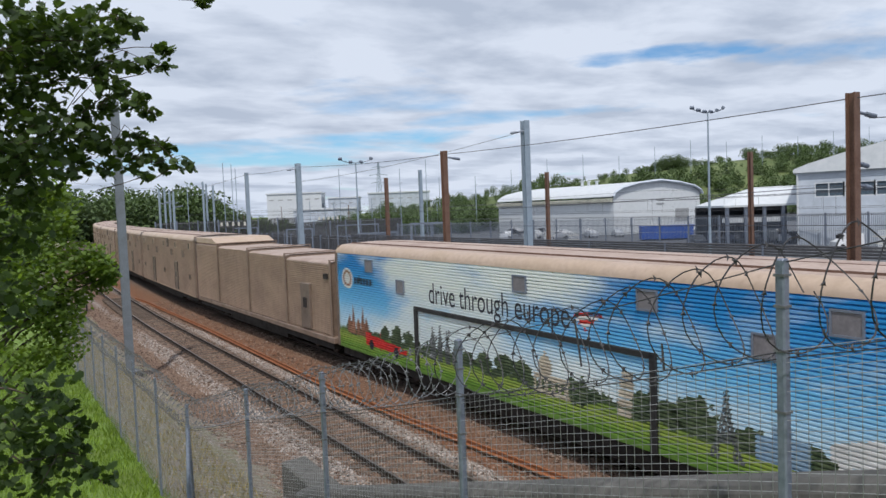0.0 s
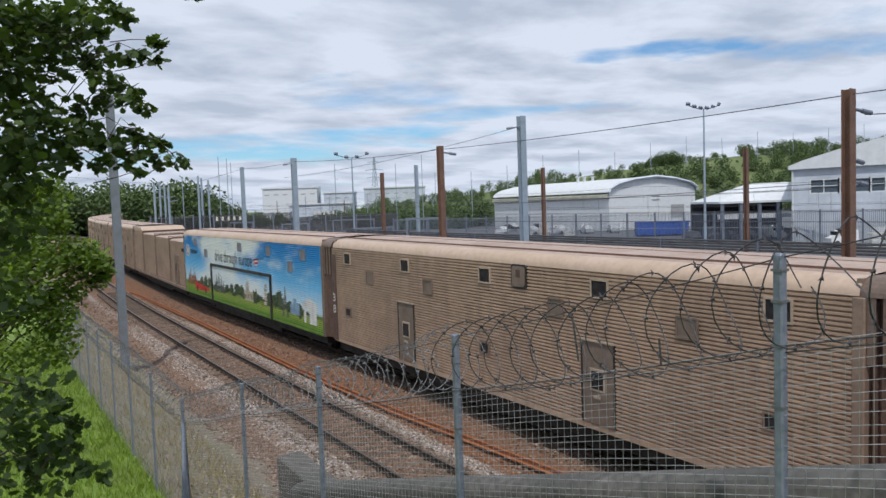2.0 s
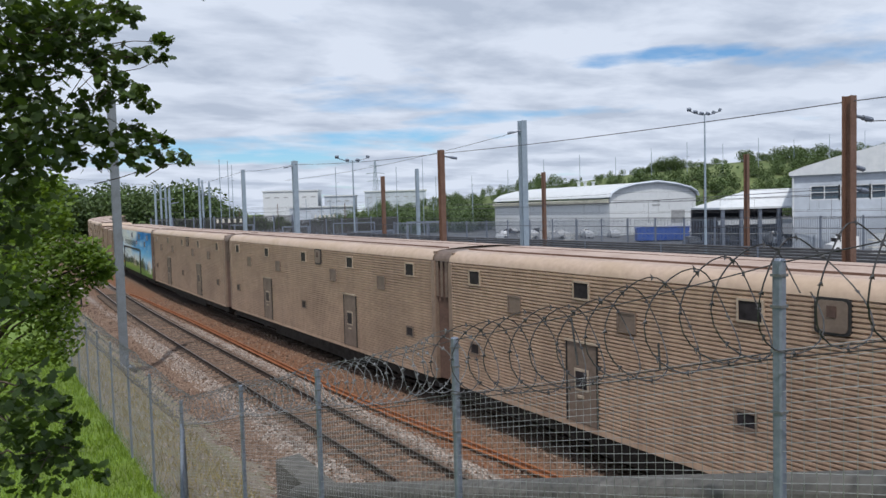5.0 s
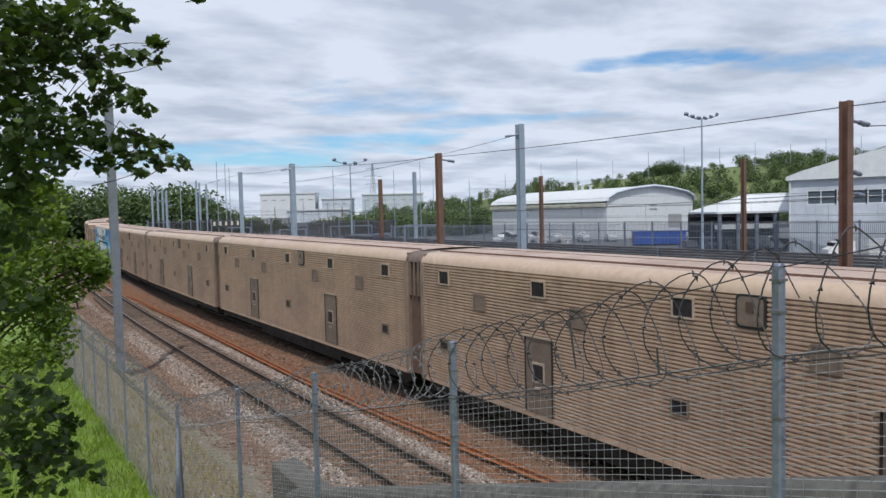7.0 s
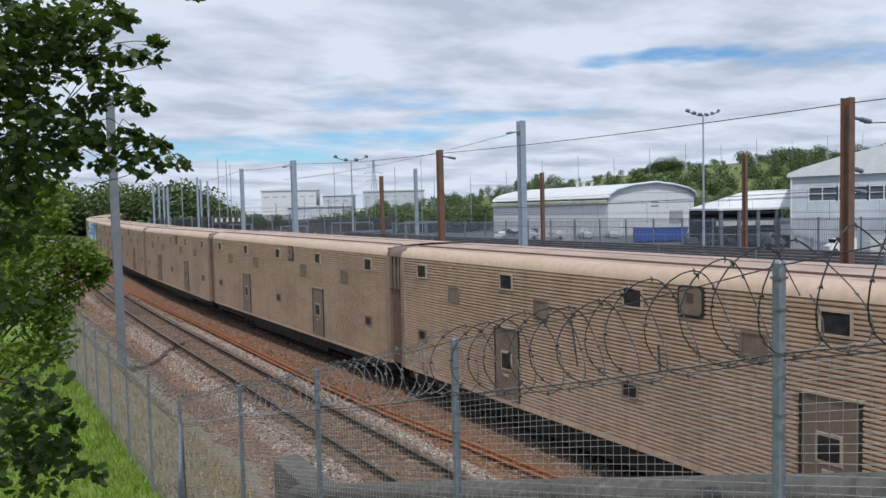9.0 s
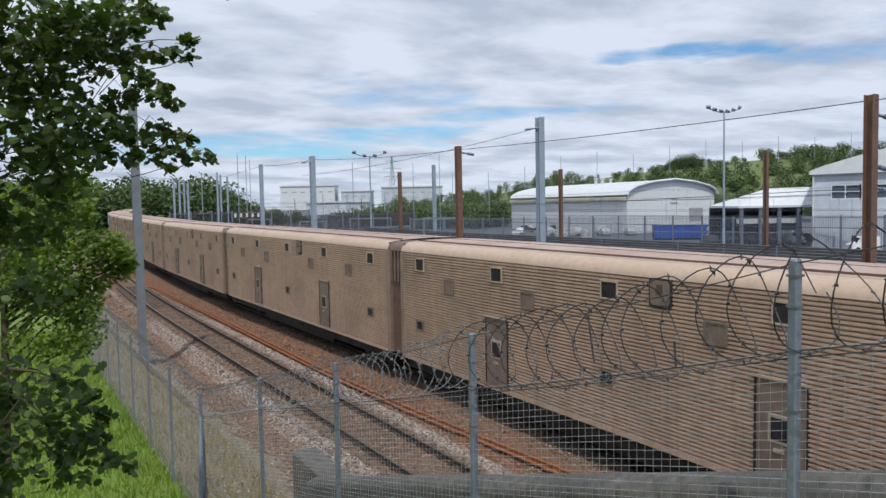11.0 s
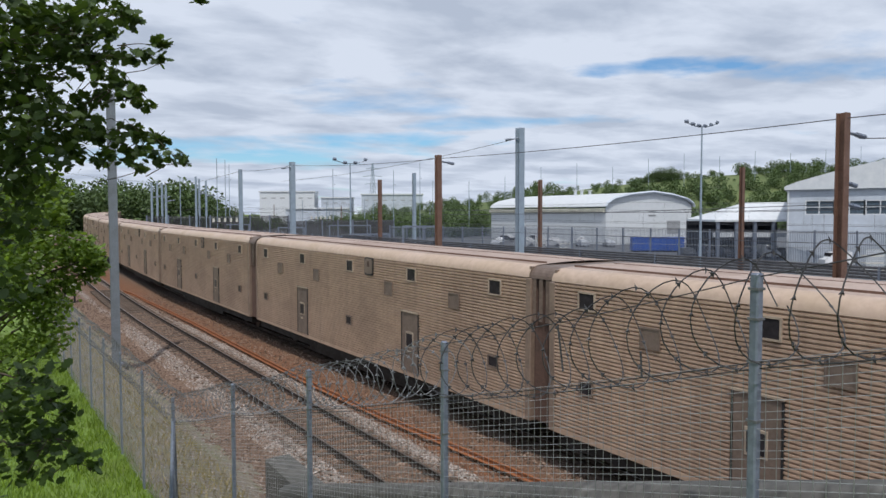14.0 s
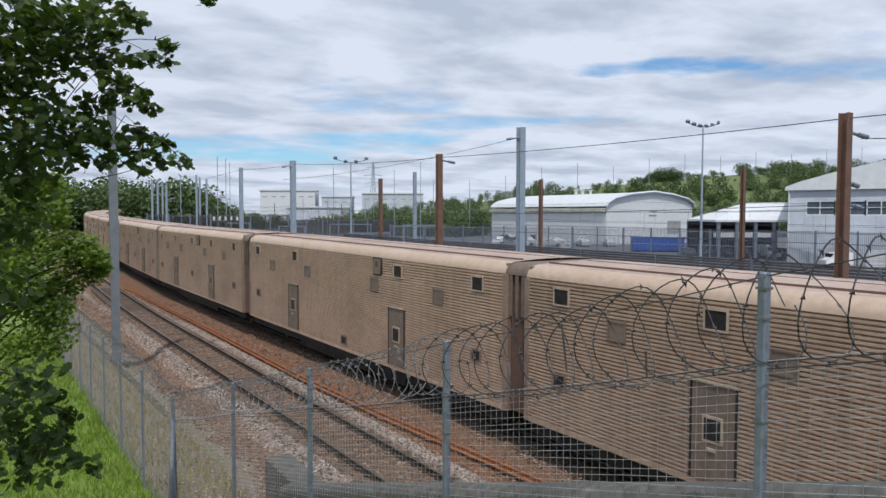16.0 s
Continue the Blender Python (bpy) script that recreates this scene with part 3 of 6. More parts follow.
def gangway(w, y_end):
    """The brown corridor bellows behind the wagon's rear end."""
    bm = bmesh.new()
    rings = []
    for i in range(13):
        y, inset = y_end - 0.9 * i / 12, (0.10, 0.18)[i % 2]
        ring = [(HALF - inset, LOW + 0.05)] + [(u - inset, v - 0.08 - inset * 0.5) for u, v in eave_profile()]
        ring = ring + [(-u, v) for u, v in ring[::-1]]
        rings.append([bm.verts.new((u, y, v)) for u, v in ring])
    for p, q in zip(rings, rings[1:]):
        for k in range(len(p) - 1):
            bm.faces.new((p[k], p[k + 1], q[k + 1], q[k]))
    g = part("gangway", bm, M["gangway"], w, "dark brown ribbed corridor bellows between wagons")
    bm = bmesh.new()
    ring = [(HALF - 0.05, 3.9)] + [(u - 0.05, v - 0.04) for u, v in eave_profile()]
    ring = ring + [(-u, v) for u, v in ring[::-1]]
    for k in range(3):
        y = y_end - 0.06 - 0.28 * k
        sweep(bm, ring, [(Vector((0, y, 0)), Vector((1, 0, 0))), (Vector((0, y - 0.16, 0)), Vector((1, 0, 0)))], False)
    top = [(u - 0.03, v - 0.012) for u, v in eave_profile()]
    top = top + [(-u, v) for u, v in top[::-1]]
    sweep(bm, top, [(Vector((0, y_end + 0.08, 0)), Vector((1, 0, 0))), (Vector((0, y_end - 0.98, 0)), Vector((1, 0, 0)))], False)
    part("weather_hood", bm, M["hood"], g, "brown weather hood over the bellows")


def window(w, y, z, wd, ht, name="window", glass=True, fr=None, depth=0.035, plate=None):
    """A framed window, or a blanked panel, on the near side; y is its centre."""
    xo = -HALF - 0.004
    b = 0.045
    bm = boxes((xo - depth, xo + 0.05, y - wd / 2, y + wd / 2, z - ht / 2, z - ht / 2 + b), (xo - depth, xo + 0.05, y - wd / 2, y + wd / 2, z + ht / 2 - b, z + ht / 2),
               (xo - depth, xo + 0.05, y - wd / 2, y - wd / 2 + b, z - ht / 2 + b, z + ht / 2 - b), (xo - depth, xo + 0.05, y + wd / 2 - b, y + wd / 2, z - ht / 2 + b, z + ht / 2 - b))
    f = part(name, bm, fr or M["frame"], w, "pale metal window frame" if glass else "")
    bm = boxes((xo - 0.012, xo + 0.03, y - wd / 2 + b, y + wd / 2 - b, z - ht / 2 + b, z + ht / 2 - b))
    part("pane" if glass else "blank", bm, M["glass"] if glass else (plate or M["door"]), f, "dark glass" if glass else "plain blanking plate")


def door(w, y, wd=1.12):
    xo = -HALF - 0.004
    z0, z1 = 1.14, 3.32
    bm = boxes((xo - 0.02, xo + 0.05, y - wd / 2, y + wd / 2, z0, z1), bevel=0.012)
    d = part("door", bm, M["door"], w, "plain brown side door with a small window")
    for ys in (y - wd / 2 - 0.045, y + wd / 2 + 0.005):
        part("door_seal", boxes((xo - 0.03, xo + 0.05, ys, ys + 0.04, z0, z1 + 0.05)), M["rubber"], d, "black rubber door seal")
    bm = boxes((xo - 0.07, xo + 0.05, y - wd / 2 - 0.08, y + wd / 2 + 0.08, z1, z1 + 0.05))
    part("drip_rail", bm, M["frame"], d, "pale drip rail over the door")
    bm = boxes((xo - 0.035, xo - 0.01, y - 0.27, y + 0.27, 2.02, 2.62), bevel=0.01)
    part("window_frame", bm, M["frame"], d)
    bm = boxes((xo - 0.045, xo - 0.02, y - 0.21, y + 0.21, 2.09, 2.55))
    part("pane", bm, M["glass"], d, "dark glass")
    bm = boxes((xo - 0.06, xo - 0.015, y - 0.1, y + 0.12, 1.84, 1.91))
    part("handle", bm, M["frame"], d, "pale door handle")


def hatch(w, y, z):
    """A rounded access hatch with a dark rubber rim and a small vent."""
    xo = -HALF - 0.004

    def rounded(hw, hh, r, x):
        out = []
        for cx, cz, a0 in ((hw - r, hh - r, 0), (-hw + r, hh - r, 90), (-hw + r, -hh + r, 180), (hw - r, -hh + r, 270)):
            for k in range(5):
                a = radians(a0 + 22.5 * k)
                out.append((x, y + cx + r * math.cos(a), z + cz + r * math.sin(a)))
        return out
    for nm, hw, hh, xx, mt, lb in (("hatch", 0.35, 0.35, xo - 0.035, M["rubber"], "rounded hatch with a dark rim"), ("hatch_plate", 0.30, 0.30, xo - 0.05, M["door"], "")):
        bm = bmesh.new()
        a = [bm.verts.new(p) for p in rounded(hw, hh, 0.1, xx)]
        b = [bm.verts.new(p) for p in rounded(hw, hh, 0.1, xo + 0.05)]
        bm.faces.new(a)
        for k in range(len(a)):
            bm.faces.new((a[k], b[k], b[(k + 1) % len(a)], a[(k + 1) % len(a)]))
        o = part(nm, bm, mt, w if nm == "hatch" else o, lb)
    bm = boxes((xo - 0.065, xo, y - 0.09, y + 0.09, z - 0.02, z + 0.2))
    part("vent", bm, M["gangway"], o)


def fittings(w, front, uw, up, uh, ul, ud):
    """Windows, blanks, hatches, low windows and doors by their distances behind the front coupling."""
    for u in uw:
        window(w, front - u, 4.71, 0.64, 0.5)
    for u in up:
        window(w, front - u, 4.06, 0.62, 0.52, "panel", False, M["door"])
    for u in uh:
        hatch(w, front - u, 4.80)
    for u, z in ul:
        window(w, front - u, z, 0.52, 0.38, "low_window", True, M["door"])
    for u in ud:
        door(w, front - u)


FRONT = PAINTED / 2      # the coupling point ahead of the painted wagon's middle
GROUP = "wagons of the shuttle train"


def carrier(kind):
    w = root("carrier_wagon", pose(TRACK_GAP, 0, 0), "long champagne double-deck rail carrier with ribbed sides", "railway wagon", GROUP)
    half = CARRIER / 2
    wagon_core(w, -half + 0.45, half - 0.45, M["tan"])
    gangway(w, -half + 0.5)
    if kind == "a":
        fittings(w, half, (2.06, 7.02, 12.08, 17.1, 22.08), (4.12, 8.63, 15.4, 19.85), (13.82,), ((2.0, 2.41), (11.98, 2.41), (22.0, 2.41)), (7.0, 17.0))
    else:
        w["label"] = "champagne double-deck rail carrier with a hatch over its panel"
        fittings(w, half, (1.95, 7.15, 17.2, 22.25), (4.1, 8.66, 15.35, 19.95), (15.6,), ((1.95, 2.42), (12.6, 1.43), (22.2, 2.42)), (6.95, 17.09))
    return w

# ---------------- the painted wagon ----------------


def livery_mat():
    """Printed sky, clouds and meadow on the ribbed side."""
    m, N, L, P = nodes_of("printed_landscape")
    co = N.new("ShaderNodeTexCoord").outputs["Object"]
    sep = N.new("ShaderNodeSeparateXYZ")
    L.new(co, sep.inputs[0])
    z = sep.outputs["Z"]
    y = sep.outputs["Y"]
    zz = mathn(N, L, "DIVIDE", mathn(N, L, "SUBTRACT", z, LOW), EAVE - LOW)
    sky = ramp(N, L, zz, [(0.25, (0.50, 0.74, 0.86)), (0.5, (0.17, 0.53, 0.80)), (0.85, (0.025, 0.265, 0.60)), (1.0, (0.02, 0.22, 0.54))])
    mp = N.new("ShaderNodeMapping")
    mp.inputs["Scale"].default_value = (1, 0.22, 0.6)
    mp.inputs["Rotation"].default_value = (radians(-10), 0, 0)
    mp.inputs["Location"].default_value = (0, 1.35, 0.2)
    L.new(co, mp.inputs[0])
    cl = noise_tex(N, L, mp.outputs[0], 0.85, 6, 0.55)
    # the cloud lies thick over the middle of the side and thins to the rear
    yy = mathn(N, L, "DIVIDE", mathn(N, L, "ADD", y, 12.5), 25.0)
    bias = ramp(N, L, yy, [(0.0, (0.28,) * 3), (0.18, (0.42,) * 3), (0.42, (0.61,) * 3), (0.76, (0.67,) * 3), (0.90, (0.48,) * 3), (1.0, (0.40,) * 3)])
    amount = mathn(N, L, "ADD", cl, mathn(N, L, "SUBTRACT", bias, 0.5))
    cf = ramp(N, L, amount, [(0.44, (0, 0, 0)), (0.64, (0.95,) * 3)])
    tone = ramp(N, L, cl, [(0.35, (0.58, 0.69, 0.78)), (0.6, (0.82, 0.85, 0.79))])
    col = mixc(N, L, cf, sky, tone)
    haze = ramp(N, L, zz, [(0.22, (0.55,) * 3), (0.55, (0, 0, 0))])
    col = mixc(N, L, haze, col, (0.62, 0.72, 0.78))
    g = noise_tex(N, L, mp.outputs[0], 9, 5, 0.7)
    grass = ramp(N, L, mathn(N, L, "ADD", mathn(N, L, "MULTIPLY", zz, 2.0), mathn(N, L, "MULTIPLY", g, 0.35)), [(0.12, (0.05, 0.12, 0.022)), (0.3, (0.15, 0.29, 0.04)), (0.45, (0.28, 0.37, 0.07)), (0.6, (0.10, 0.18, 0.04)), (0.75, (0.06, 0.13, 0.035))])
    edge = mathn(N, L, "ADD", zz, mathn(N, L, "MULTIPLY", mathn(N, L, "SUBTRACT", g, 0.5), 0.08))
    col = mixc(N, L, ramp(N, L, edge, [(0.205, (1, 1, 1)), (0.235, (0, 0, 0))]), col, grass)
    L.new(col, P.inputs["Base Color"])
    P.inputs["Roughness"].default_value = 0.38
    return m


M["livery"] = livery_mat()
M["print_tree"] = surface("printed_trees", (0.02, 0.045, 0.02), (0.13, 0.17, 0.085), 7, 1.6, 0.45, 0, 0)
M["print_stone"] = surface("printed_stone", (0.42, 0.36, 0.27), (0.66, 0.60, 0.48), 7, 1.5, 0.45, 0, 0)
M["print_dark"] = surface("printed_spires", (0.06, 0.075, 0.08), (0.16, 0.17, 0.16), 7, 1.5, 0.45, 0, 0)
M["print_brick"] = surface("printed_red_castle", (0.20, 0.10, 0.065), (0.46, 0.22, 0.13), 5, 1.5, 0.45, 0, 0)
M["print_red"] = surface("printed_red", (0.55, 0.02, 0.02), (0.66, 0.05, 0.045), 4, 1, 0.4, 0, 0)
M["print_blue"] = surface("printed_blue", (0.04, 0.26, 0.55), (0.08, 0.36, 0.66), 4, 1, 0.4, 0, 0)
M["print_white"] = surface("printed_white", (0.70, 0.72, 0.70), (0.8, 0.8, 0.78), 4, 1, 0.4, 0, 0)
M["print_haze"] = surface("printed_hazy_blocks", (0.22, 0.36, 0.50), (0.32, 0.46, 0.58), 7, 1.5, 0.45, 0, 0)
M["print_ink"] = surface("printed_ink", (0.012, 0.015, 0.03), (0.03, 0.03, 0.045), 8, 2, 0.4, 0, 0)


def along(u):
    """Where u of the printed picture lies along the painted wagon."""
    return FRONT - 0.615 - 0.966 * u


def printed(w, name, inside, u0, u1, z0, z1, material, step=0.1, lift=0.004, label=""):
    """A printed shape that follows the ribs: inside(u, z) tells what it covers."""
    bm = bmesh.new()
    for (oa, za), (ob_, zb) in zip(SIDE, SIDE[1:]):
        zm = (za + zb) / 2
        if zm < z0 or zm > z1 or zb - za < 1e-5:
            continue
        n = int((u1 - u0) / step)
        start = None
        for i in range(n + 1):
            u = u0 + (i + 0.5) * step
            hit = i < n and inside(u, zm)
            if hit and start is None:
                start = u0 + i * step
            if not hit and start is not None:
                e = u0 + i * step
                ya, yb = along(start), along(e)
                vs = [bm.verts.new(p) for p in ((-HALF - oa - lift, ya, za), (-HALF - oa - lift, yb, za), (-HALF - ob_ - lift, yb, zb), (-HALF - ob_ - lift, ya, zb))]
                bm.faces.new(vs)
                start = None
    if not bm.verts:
        bm.free()
        return None
    return part(name, bm, material, w, label)


def tree_line(u):
    return 2.0 + 0.33 * noise.noise(Vector((u * 0.9, 3.1, 0))) + 0.22 * noise.noise(Vector((u * 2.7, 7.7, 0))) + 0.12 * noise.noise(Vector((u * 7, 1, 0)))


def spire(c, base, top, wd):
    return lambda u, z: z < top and abs(u - c) < wd * (1.0 if z < base else max(0.08, (top - z) / (top - base)) * 0.8)


def lettering(w, text, u0, u1, z_base, size_z, material, name, label, front=FRONT):
    cu = bpy.data.curves.new(name, "FONT")
    cu.body = text
    cu.size = 1.0
    cu.extrude = 0.0
    tmp = bpy.data.objects.new(name, cu)
    scene.collection.objects.link(tmp)
    me = bpy.data.meshes.new_from_object(tmp.evaluated_get(bpy.context.evaluated_depsgraph_get()))
    bpy.data.objects.remove(tmp)
    xs = [v.co.x for v in me.vertices]
    a, b = min(xs), max(xs)
    for v in me.vertices:
        u = u0 + (v.co.x - a) / (b - a) * (u1 - u0)
        v.co = Vector((-HALF - 0.008, front - u, z_base + v.co.y * size_z))
    me.materials.append(material)
    o = new(name, me)
    o.parent = w
    o["label"] = label
    return o


def painted_wagon():
    w = root("painted_wagon", pose(TRACK_GAP, 0, 0), "rail wagon printed with sky, meadow and European landmarks", "railway wagon", GROUP)
    wagon_core(w, -FRONT + 0.45, FRONT - 0.45, M["livery"], True, "ribbed side printed with blue sky, clouds and green meadow", "hood")
    gangway(w, -FRONT + 0.5)
    printed(w, "printed_tree_line", lambda u, z: 1.75 + 0.1 * math.sin(u * 3) < z < tree_line(u), 0.8, 25.0, 1.5, 2.9, M["print_tree"], 0.08, 0.004, "printed dark green tree line")
    for c, r, zc in ((10.6, 0.34, 1.98), (11.6, 0.42, 2.02), (12.7, 0.5, 2.1), (13.6, 0.45, 2.05), (16.1, 0.5, 1.98), (18.5, 0.5, 2.05), (19.3, 0.42, 2.0), (20.1, 0.62, 2.15), (21.6, 0.4, 1.95), (23.0, 0.45, 1.85), (4.6, 0.35, 2.1), (5.6, 0.4, 2.15), (6.5, 0.38, 2.1)):
        printed(w, "printed_tree", lambda u, z, c=c, r=r, zc=zc: ((u - c) / r) ** 2 + ((z - zc) / (r * 0.75)) ** 2 < 1 + 0.9 * noise.noise(Vector((u * 5, z * 5, c))), c - r * 1.5, c + r * 1.5, 1.2, 3.0, M["print_tree"], 0.05, 0.006, "printed round tree")
    for c, base, top, wd in ((8.35, 2.3, 2.85, 0.2), (8.85, 2.3, 3.05, 0.16), (9.35, 2.2, 2.85, 0.16), (9.85, 2.1, 2.5, 0.2)):
        printed(w, "printed_spire", spire(c, base, top, wd), c - 0.4, c + 0.4, 1.6, 3.1, M["print_dark"], 0.04, 0.008, "printed grey church spire")
    # a lattice tower that narrows upwards
    printed(w, "printed_lattice_tower", lambda u, z: abs(u - 20.97) < 0.06 + 0.42 * max(0.0, (2.9 - z) / 1.5) ** 1.7 and not (z < 1.75 and abs(u - 20.97) < 0.18) and math.sin(u * 40 + z * 23) > -0.8, 20.3, 21.7, 1.35, 2.9, M["print_dark"], 0.03, 0.010, "printed dark iron lattice tower")
    for c, top, wd in ((21.9, 2.15, 0.2), (22.35, 2.4, 0.22), (22.75, 2.2, 0.2)):
        printed(w, "printed_block", lambda u, z, c=c, top=top, wd=wd: abs(u - c) < wd and z < top, c - 0.4, c + 0.4, 1.6, 2.6, M["print_haze"], 0.04, 0.007, "printed hazy tower block")
    for c, top in ((1.15, 2.5), (1.55, 2.95), (2.05, 2.45), (2.5, 2.95), (2.85, 2.55)):
        printed(w, "printed_castle", spire(c, 2.2, top, 0.2), c - 0.35, c + 0.35, 1.7, 3.0, M["print_brick"], 0.04, 0.008, "printed red brick castle tower")
    printed(w, "printed_dome", lambda u, z: (z < 2.18 and abs(u - 15.0) < 0.8 and not (1.72 < z < 2.05 and math.sin(u * 22) > 0.2)) or ((u - 14.72) / 0.3) ** 2 + ((z - 2.4) / 0.34) ** 2 < 1 or (abs(u - 14.72) < 0.05 and z < 2.85), 13.9, 15.9, 1.6, 2.9, M["print_stone"], 0.03, 0.009, "printed domed stone building")
    printed(w, "printed_tower", lambda u, z: abs(u - 17.9 - (z - 2) * 0.12) < 0.25 - 0.06 * (z > 2.6) and math.sin(z * 26) > -0.75, 17.2, 18.6, 1.65, 2.85, M["print_stone"], 0.03, 0.009, "printed leaning stone tower")
    printed(w, "printed_arch", lambda u, z: (abs(u - 24.3) < 0.95 and 2.0 < z < 2.62 - 0.3 * abs(u - 24.3)) or (abs(u - 24.3) < 0.8 and z <= 2.1 and not abs(u - 24.0) < 0.22), 23.2, 25.3, 1.35, 2.8, M["print_white"], 0.04, 0.009, "printed white stone arch")
    printed(w, "printed_red_car", lambda u, z: (2.75 < u < 6.35 and 1.40 + 0.12 * max(0, u - 5.6) < z < 1.86 - max(0.0, u - 3.4) * 0.07) or (4.1 < u < 4.18 and z < 2.08) or (2.75 < u < 3.3 and 1.8 < z < 1.95), 2.6, 6.5, 1.3, 2.3, M["print_red"], 0.04, 0.010, "printed red open-top car")
    for c in (3.3, 5.5):
        printed(w, "printed_wheel", lambda u, z, c=c: (u - c) ** 2 + (z - 1.45) ** 2 < 0.04, c - 0.3, c + 0.3, 1.2, 1.75, M["print_ink"], 0.03, 0.013, "printed car wheel")
    # plain emblem, lines of lettering that stand for a brand, and a striped flag
    printed(w, "printed_emblem", lambda u, z: ((u - 1.08) / 1.25) ** 2 + (z - 4.07) ** 2 < 0.2, 0.4, 1.75, 3.5, 4.6, M["print_white"], 0.03, 0.006, "round white emblem")
    printed(w, "printed_emblem_ring", lambda u, z: 0.06 < ((u - 1.08) / 1.25) ** 2 + (z - 4.07) ** 2 < 0.12, 0.4, 1.75, 3.5, 4.6, M["print_brick"], 0.03, 0.009, "dull red ring of the emblem")
    printed(w, "printed_bar", lambda u, z: 3.88 < z < 4.14 and math.sin(u * 21) > -0.5 or 3.98 < z < 4.28 and abs(u - 2.3) < 0.05, 1.8, 3.6, 3.85, 4.3, M["print_ink"], 0.03, 0.006, "row of dark bars")
    lettering(w, "drive through europe", 8.54, 15.93, 3.64, 1.06, M["print_ink"], "lettering", "dark printed slogan")
    for i, mt in ((0, "print_red"), (1, "print_white"), (2, "print_red"), (3, "print_white"), (4, "print_red")):
        printed(w, "printed_stripe", lambda u, z, i=i: i * 0.1 < z - 3.56 - 0.10 * math.sin((u - 16.0) * 2) < i * 0.1 + 0.1 and 16.0 + (4 - i) * 0.10 < u < 17.15 - (4 - i) * 0.16, 15.9, 17.3, 3.3, 4.3, M[mt], 0.04, 0.007, "printed flag stripe")
    printed(w, "printed_flag_field", lambda u, z: 4.05 + 0.10 * (u - 16.6) < z < 4.16 + 0.3 * math.sin((u - 16.5) * 1.5) and 16.6 < u < 18.0, 16.5, 18.2, 3.9, 4.8, M["print_blue"], 0.04, 0.007, "printed blue flag field")
    # outline of the big loading door
    xo = -HALF - 0.003
    for nm, s in (("door_header", (7.3, 18.9, 3.26, 3.42)), ("door_post", (7.1, 7.33, LOW, 3.42)), ("door_post", (18.78, 19.0, LOW, 3.42))):
        bm = boxes((xo - 0.06, xo + 0.04, along(s[1]), along(s[0]), s[2], s[3]), bevel=0.015)
        part(nm, bm, M["rubber"], w, "black loading door surround")
    for u, z in ((3.32, 4.71), (13.62, 4.70), (18.72, 4.66), (23.7, 4.66)):
        window(w, along(u), z, 0.66, 0.52, "panel", False, M["galv"], 0.035, M["panel_grey"])
    for u, z in ((6.02, 4.04), (21.95, 4.0)):
        window(w, along(u), z, 0.6, 0.54, "panel", False, M["galv"], 0.035, M["panel_grey"])
    return w


def loader_wagon():
    """The loading wagon with its telescoping hood of four ribbed shells on a flat deck."""
    w = root("loading_wagon", pose(TRACK_GAP, 0, 0), "champagne loading wagon with stepped telescoping hood over a flat deck", "railway wagon", GROUP)
    bm = boxes((-HALF + 0.02, HALF - 0.02, -11.95, 11.55, 0.95, 1.2), bevel=0.02)
    part("deck", bm, M["pillar"], w, "brown flat loading deck")
    under(w, -11.75, 11.5)
    cuts = (-11.5, -5.9, 0.1, 6.2, 11.5)
    for i in range(4):
        ya, yb = cuts[i], cuts[i + 1]
        half = HALF - 0.17 + 0.05 * i
        top = 4.72 + 0.12 * i
        bm = bmesh.new()
        corrugated(bm, -1, ya, yb, 1.2, top - 0.12, half)
        sh = part("hood_shell", bm, M["tan"], w, "ribbed champagne hood section")
        bm = bmesh.new()
        corrugated(bm, 1, ya, yb, 1.2, top - 0.12, half)
        part("hood_side", bm, M["tan"], sh)
        pr = eave_profile(half, top - 0.2, top)
        bm = bmesh.new()
        ring = [(u, v) for u, v in pr] + [(-u, v) for u, v in pr[::-1]]
        path = [(Vector((0, ya, 0)), Vector((1, 0, 0))), (Vector((0, yb, 0)), Vector((1, 0, 0)))]
        sweep(bm, ring, path, False)
        part("hood_roof", bm, M["roof"], sh, "dusty brown hood roof", True)
        bm = boxes((-half - 0.015, half + 0.015, ya, ya + 0.16, top - 0.02, top + 0.03), (-half - 0.02, -half + 0.03, ya, ya + 0.16, 1.2, top), (half - 0.03, half + 0.02, ya, ya + 0.16, 1.2, top), bevel=0.01)
        part("hood_rim", bm, M["pillar"], sh, "brown hood rim")
        bm = boxes((-half + 0.05, half - 0.05, ya + 0.03, ya + 0.09, 1.2, top - 0.1))
        part("hood_end", bm, M["pillar"], sh)
    bm = boxes((-HALF + 0.06, HALF - 0.06, 6.4, 11.5, 5.02, 5.42), bevel=0.04)
    for v in bm.verts:
        if v.co.z > 5.25 and v.co.y < 9:
            v.co.y += 1.1
    part("hood_box", bm, M["tan_roof"], w, "pale raised roof box")
    xo = -HALF + 0.12
    bm = boxes((xo - 0.06, xo + 0.1, -9.1, -7.95, 1.3, 3.5), bevel=0.02)
    d = part("door", bm, M["door"], w, "brown service door")
    bm = boxes((xo - 0.08, xo, -8.75, -8.3, 2.3, 2.8))
    part("pane", bm, M["glass"], d, "dark glass")
    bm = boxes((xo - 0.06, xo + 0.1, -11.2, -10.85, 3.85, 4.1))
    part("lamp_box", bm, M["black"], w)
    return w


painted = painted_wagon()
loader = loader_wagon()
carrier_a = carrier("a")
carrier_b = carrier("b")
